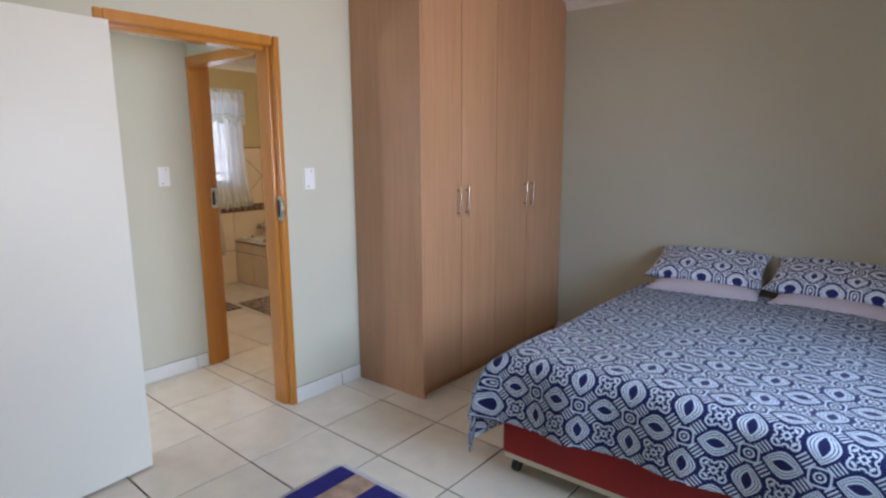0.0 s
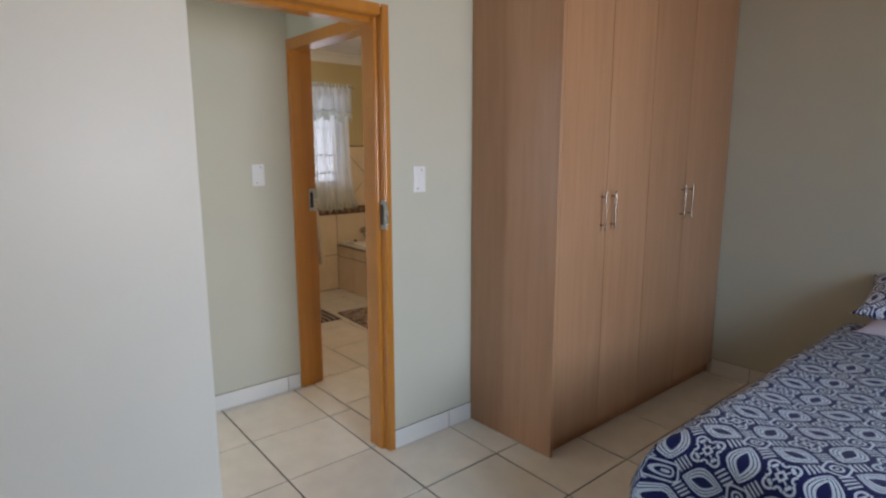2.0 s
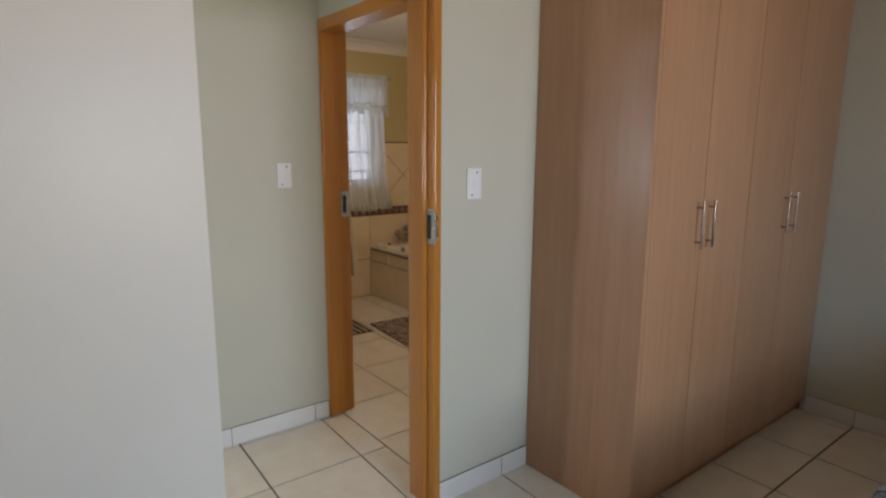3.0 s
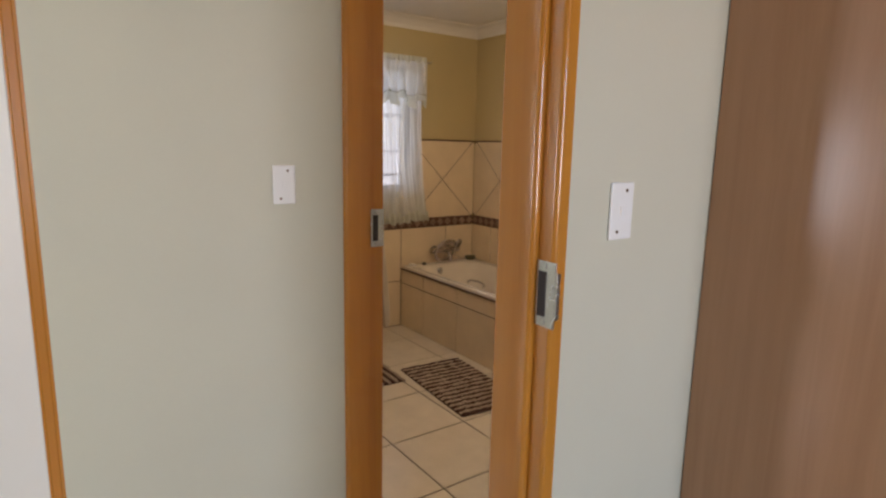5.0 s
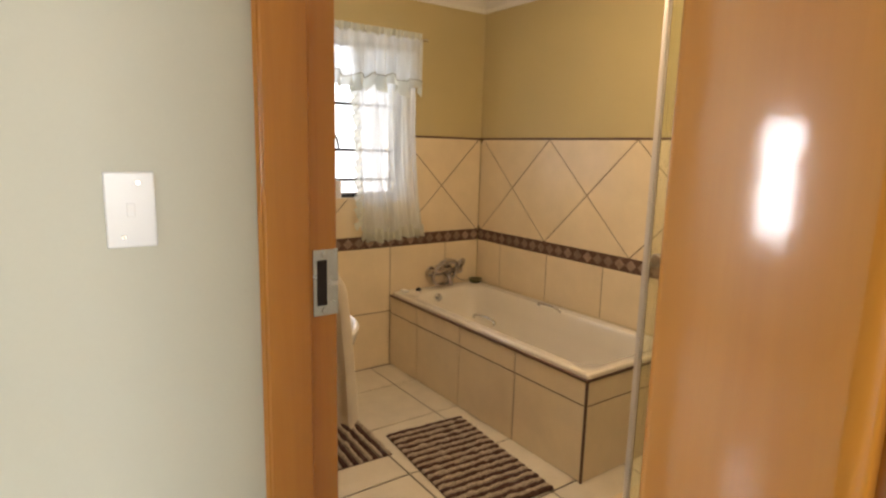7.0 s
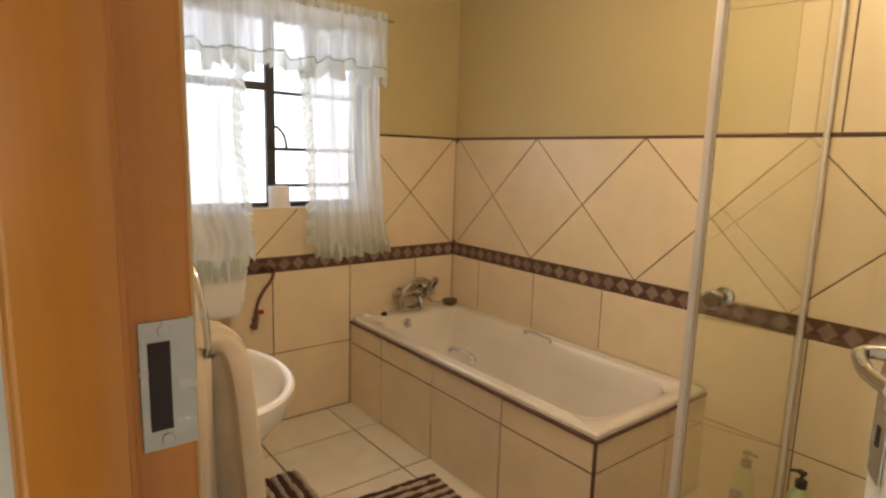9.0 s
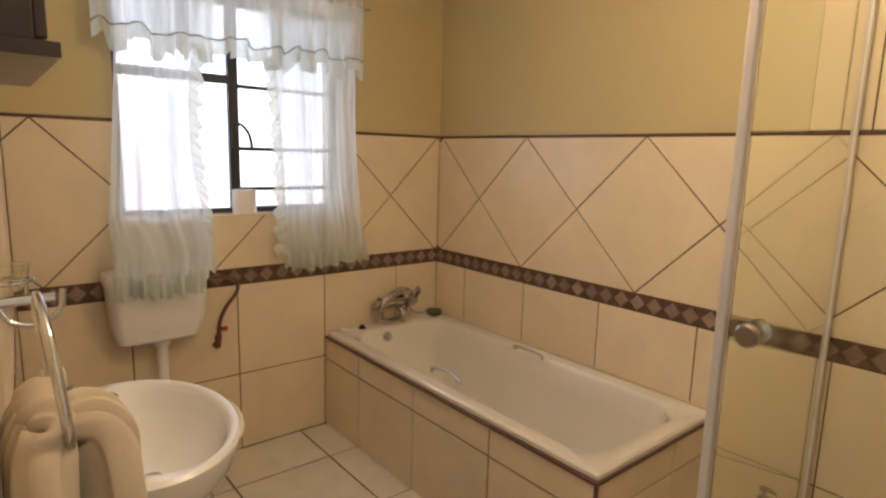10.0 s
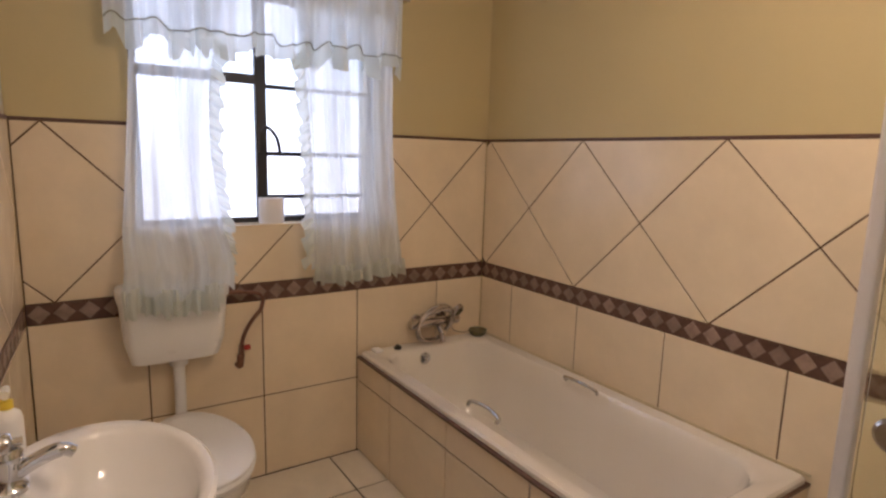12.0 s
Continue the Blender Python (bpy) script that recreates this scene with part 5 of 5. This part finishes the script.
def grout_sheet(name, m, a0, a1, b1, parent, hole=None):
    rect = [(a0, 0), (a1, 0), (a1, b1), (a0, b1)]
    polys = [rect]
    if hole:
        h0, h1, c0, c1 = hole
        polys = [[(a0, 0), (h0, 0), (h0, b1), (a0, b1)], [(h1, 0), (a1, 0), (a1, b1), (h1, b1)], [(h0, 0), (h1, 0), (h1, c0), (h0, c0)]]
    bm = bmesh.new()
    for p in polys:
        merge(bm, tile_mesh([p], 0.0045))
    return part("grout", turned(bm, m), GROUT, parent, "dark brown grout")


def dress(m, parent, a0, a1, va, dpitch, da, hole=None):
    """Rows of square tiles, a mosaic border and a band of diamonds, topped by a dark trim."""
    g = grid(a0, a1, va, 0.4335)
    lift = m @ Matrix.Translation((0, 0, 0.002))
    for s, e in zip(g, g[1:]):
        for b0, b1 in ((0, Z1), (Z1, Z2)):
            lay([(s, b0), (e, b0), (e, b1), (s, b1)], parent, lift, WALL_TILE)
    # diamonds and the half tiles above and below
    h, zm = dpitch / 2, (Z3 + Z4) / 2
    k = math.floor((a0 - da) / dpitch) - 1
    while da + k * dpitch < a1 + dpitch:
        c = da + k * dpitch
        shapes = [[(c - h, zm), (c, Z3), (c + h, zm), (c, Z4)], [(c, Z3), (c + 2 * h, Z3), (c + h, zm)], [(c + h, zm), (c + 2 * h, Z4), (c, Z4)]]
        for p in shapes:
            p = clip(clip(p, 0, a0, False), 0, a1, True)
            if len(p) > 2:
                lay(p, parent, lift, WALL_TILE, hole=hole)
        k += 1
    # border
    bm = tile_mesh([[(a0, Z2 + 0.002), (a1, Z2 + 0.002), (a1, Z3 - 0.002), (a0, Z3 - 0.002)]], 0.006)
    part("border", turned(bm, lift), BORDER_DARK, parent, "dark brown mosaic border")
    n = int((a1 - a0) / 0.0735)
    zc = (Z2 + Z3) / 2
    for i in range(n):
        c = a0 + (i + 0.5) * (a1 - a0) / n
        lay([(c - 0.035, zc), (c, zc - 0.035), (c + 0.035, zc), (c, zc + 0.035)], parent, lift, BORDER_PALE, 0.0012, 0.0072, name="border_diamond")
    # trim
    for s, e in ((a0, hole[0]), (hole[1], a1)) if hole else ((a0, a1),):
        bm = tile_mesh([[(s, Z4 - 0.001), (e, Z4 - 0.001), (e, Z4 + 0.010), (s, Z4 + 0.010)]], 0.008)
        part("tile_trim", turned(bm, lift), BORDER_DARK, parent, "dark tile edge trim")


HOLE = (WY0, WY1, WZ0 - 0.004, 3)
grout_sheet("grout", M_WEST, YS, YB, Z4, wall_bw, (WY0, WY1, WZ0 - 0.004, WZ1))
dress(M_WEST, wall_bw, YS, YB, 3.287, 0.615, 3.985, HOLE)
grout_sheet("grout", M_NORTH, XB, XP, Z4, wall_bn)
dress(M_NORTH, wall_bn, XB, XP, -4.613, 0.6245, -5.073)
wall_s = bpy.data.objects["wall_passage_north"]
grout_sheet("grout", M_SOUTH, XB, -3.662, Z4, wall_s)
dress(M_SOUTH, wall_s, XB, -3.662, -5.30, 0.6245, -5.40)
# shower tiles above the trim
lift = M_NORTH @ Matrix.Translation((0, 0, 0.002))
part("grout", turned(tile_mesh([[(-3.90, Z4 + 0.01), (XP, Z4 + 0.01), (XP, ZB - 0.08), (-3.90, ZB - 0.08)]], 0.0045), M_NORTH), GROUT, wall_bn, "dark brown grout")
gx = [-3.898, -3.728, -3.295, XP]
gz = [Z4 + 0.010, 1.93, ZB - 0.08]
for a, b in zip(gx, gx[1:]):
    for c, d in zip(gz, gz[1:]):
        lay([(a, c), (b, c), (b, d), (a, d)], wall_bn, lift, WALL_TILE)

# bath surround
sur = thing("bath_surround", (-4.9, 3.29, 0), "cream tiled bath front with dark grout and brown edge trim", "bath surround", kind="structure")
XE = -4.078
part("core", B(XB + 0.001, XE - 0.006, 3.297, 3.32, 0, 0.462), GROUT, sur, "dark grout bed")
part("core", B(XE - 0.03, XE - 0.006, 3.32, YB - 0.002, 0, 0.462), GROUT, sur)
M_FRONT = Matrix(((1, 0, 0, 0), (0, 0, -1, 3.298), (0, 1, 0, 0), (0, 0, 0, 1)))
M_END = Matrix(((0, 0, 1, XE - 0.007), (1, 0, 0, 0), (0, 1, 0, 0), (0, 0, 0, 1)))
for m, g in ((M_FRONT, [XB, -5.405, -4.975, -4.527, XE - 0.008]), (M_END, [3.297, 3.73, YB])):
    for a, b in zip(g, g[1:]):
        for c, d in ((0, 0.352), (0.352, 0.462)):
            lay([(a, c), (b, c), (b, d), (a, d)], sur, m, WALL_TILE, 0.0038, 0.007)
part("edge_trim", B(XB + 0.001, XE + 0.003, 3.284, 3.302, 0.462, 0.472, bev=0.002), BORDER_DARK, sur, "dark brown edge trim")
part("edge_trim", B(XE - 0.014, XE + 0.003, 3.302, YB - 0.001, 0.462, 0.472, bev=0.002), BORDER_DARK, sur, "dark brown edge trim")
part("corner_trim", B(XE - 0.009, XE + 0.002, 3.287, 3.297, 0, 0.461, bev=0.002), BORDER_DARK, sur, "dark brown corner trim")
part("sealant", B(XB + 0.002, XE, YB - 0.006, YB - 0.0005, BT - 0.004, BT + 0.004), SEALER, sur, "yellowed sealant line")


# ---------------- tiled skirting ----------------
def skirting(name, m, a0, a1, anchor, parent_label):
    sk = thing(name, m @ Vector((a0, 0, 0)), parent_label, "skirting", kind="structure")
    g = grid(a0, a1, anchor, S)
    for a, b in zip(g, g[1:]):
        lay([(a, 0), (b, 0), (b, 0.095), (a, 0.095)], sk, m, SKIRT_TILE, 0.0015, 0.009)
    part("joint", turned(tile_mesh([[(a0, 0), (a1, 0), (a1, 0.094), (a0, 0.094)]], 0.006), m), GROUT, sk)


def facing_east(x):
    return Matrix(((0, 0, 1, x), (1, 0, 0, 0), (0, 1, 0, 0), (0, 0, 0, 1)))


skirting("baseboard_passage", facing_east(XQ + 0.0005), 0.62, 1.785, 1.705, "white tile skirting along the passage wall")
skirting("baseboard_west", facing_east(XW + 0.0005), 1.794, 2.299, 1.705 + 0.4375, "white tile skirting beside the wardrobe")
skirting("baseboard_south", facing_east(XW + 0.0005), -1.2, 0.17, 1.705, "white tile skirting along the bedroom wall")
skirting("baseboard_north", Matrix(((1, 0, 0, 0), (0, 0, -1, YN - 0.0005), (0, 1, 0, 0), (0, 0, 0, 1))), -2.084, XE0, -1.845, "white tile skirting behind the bed")
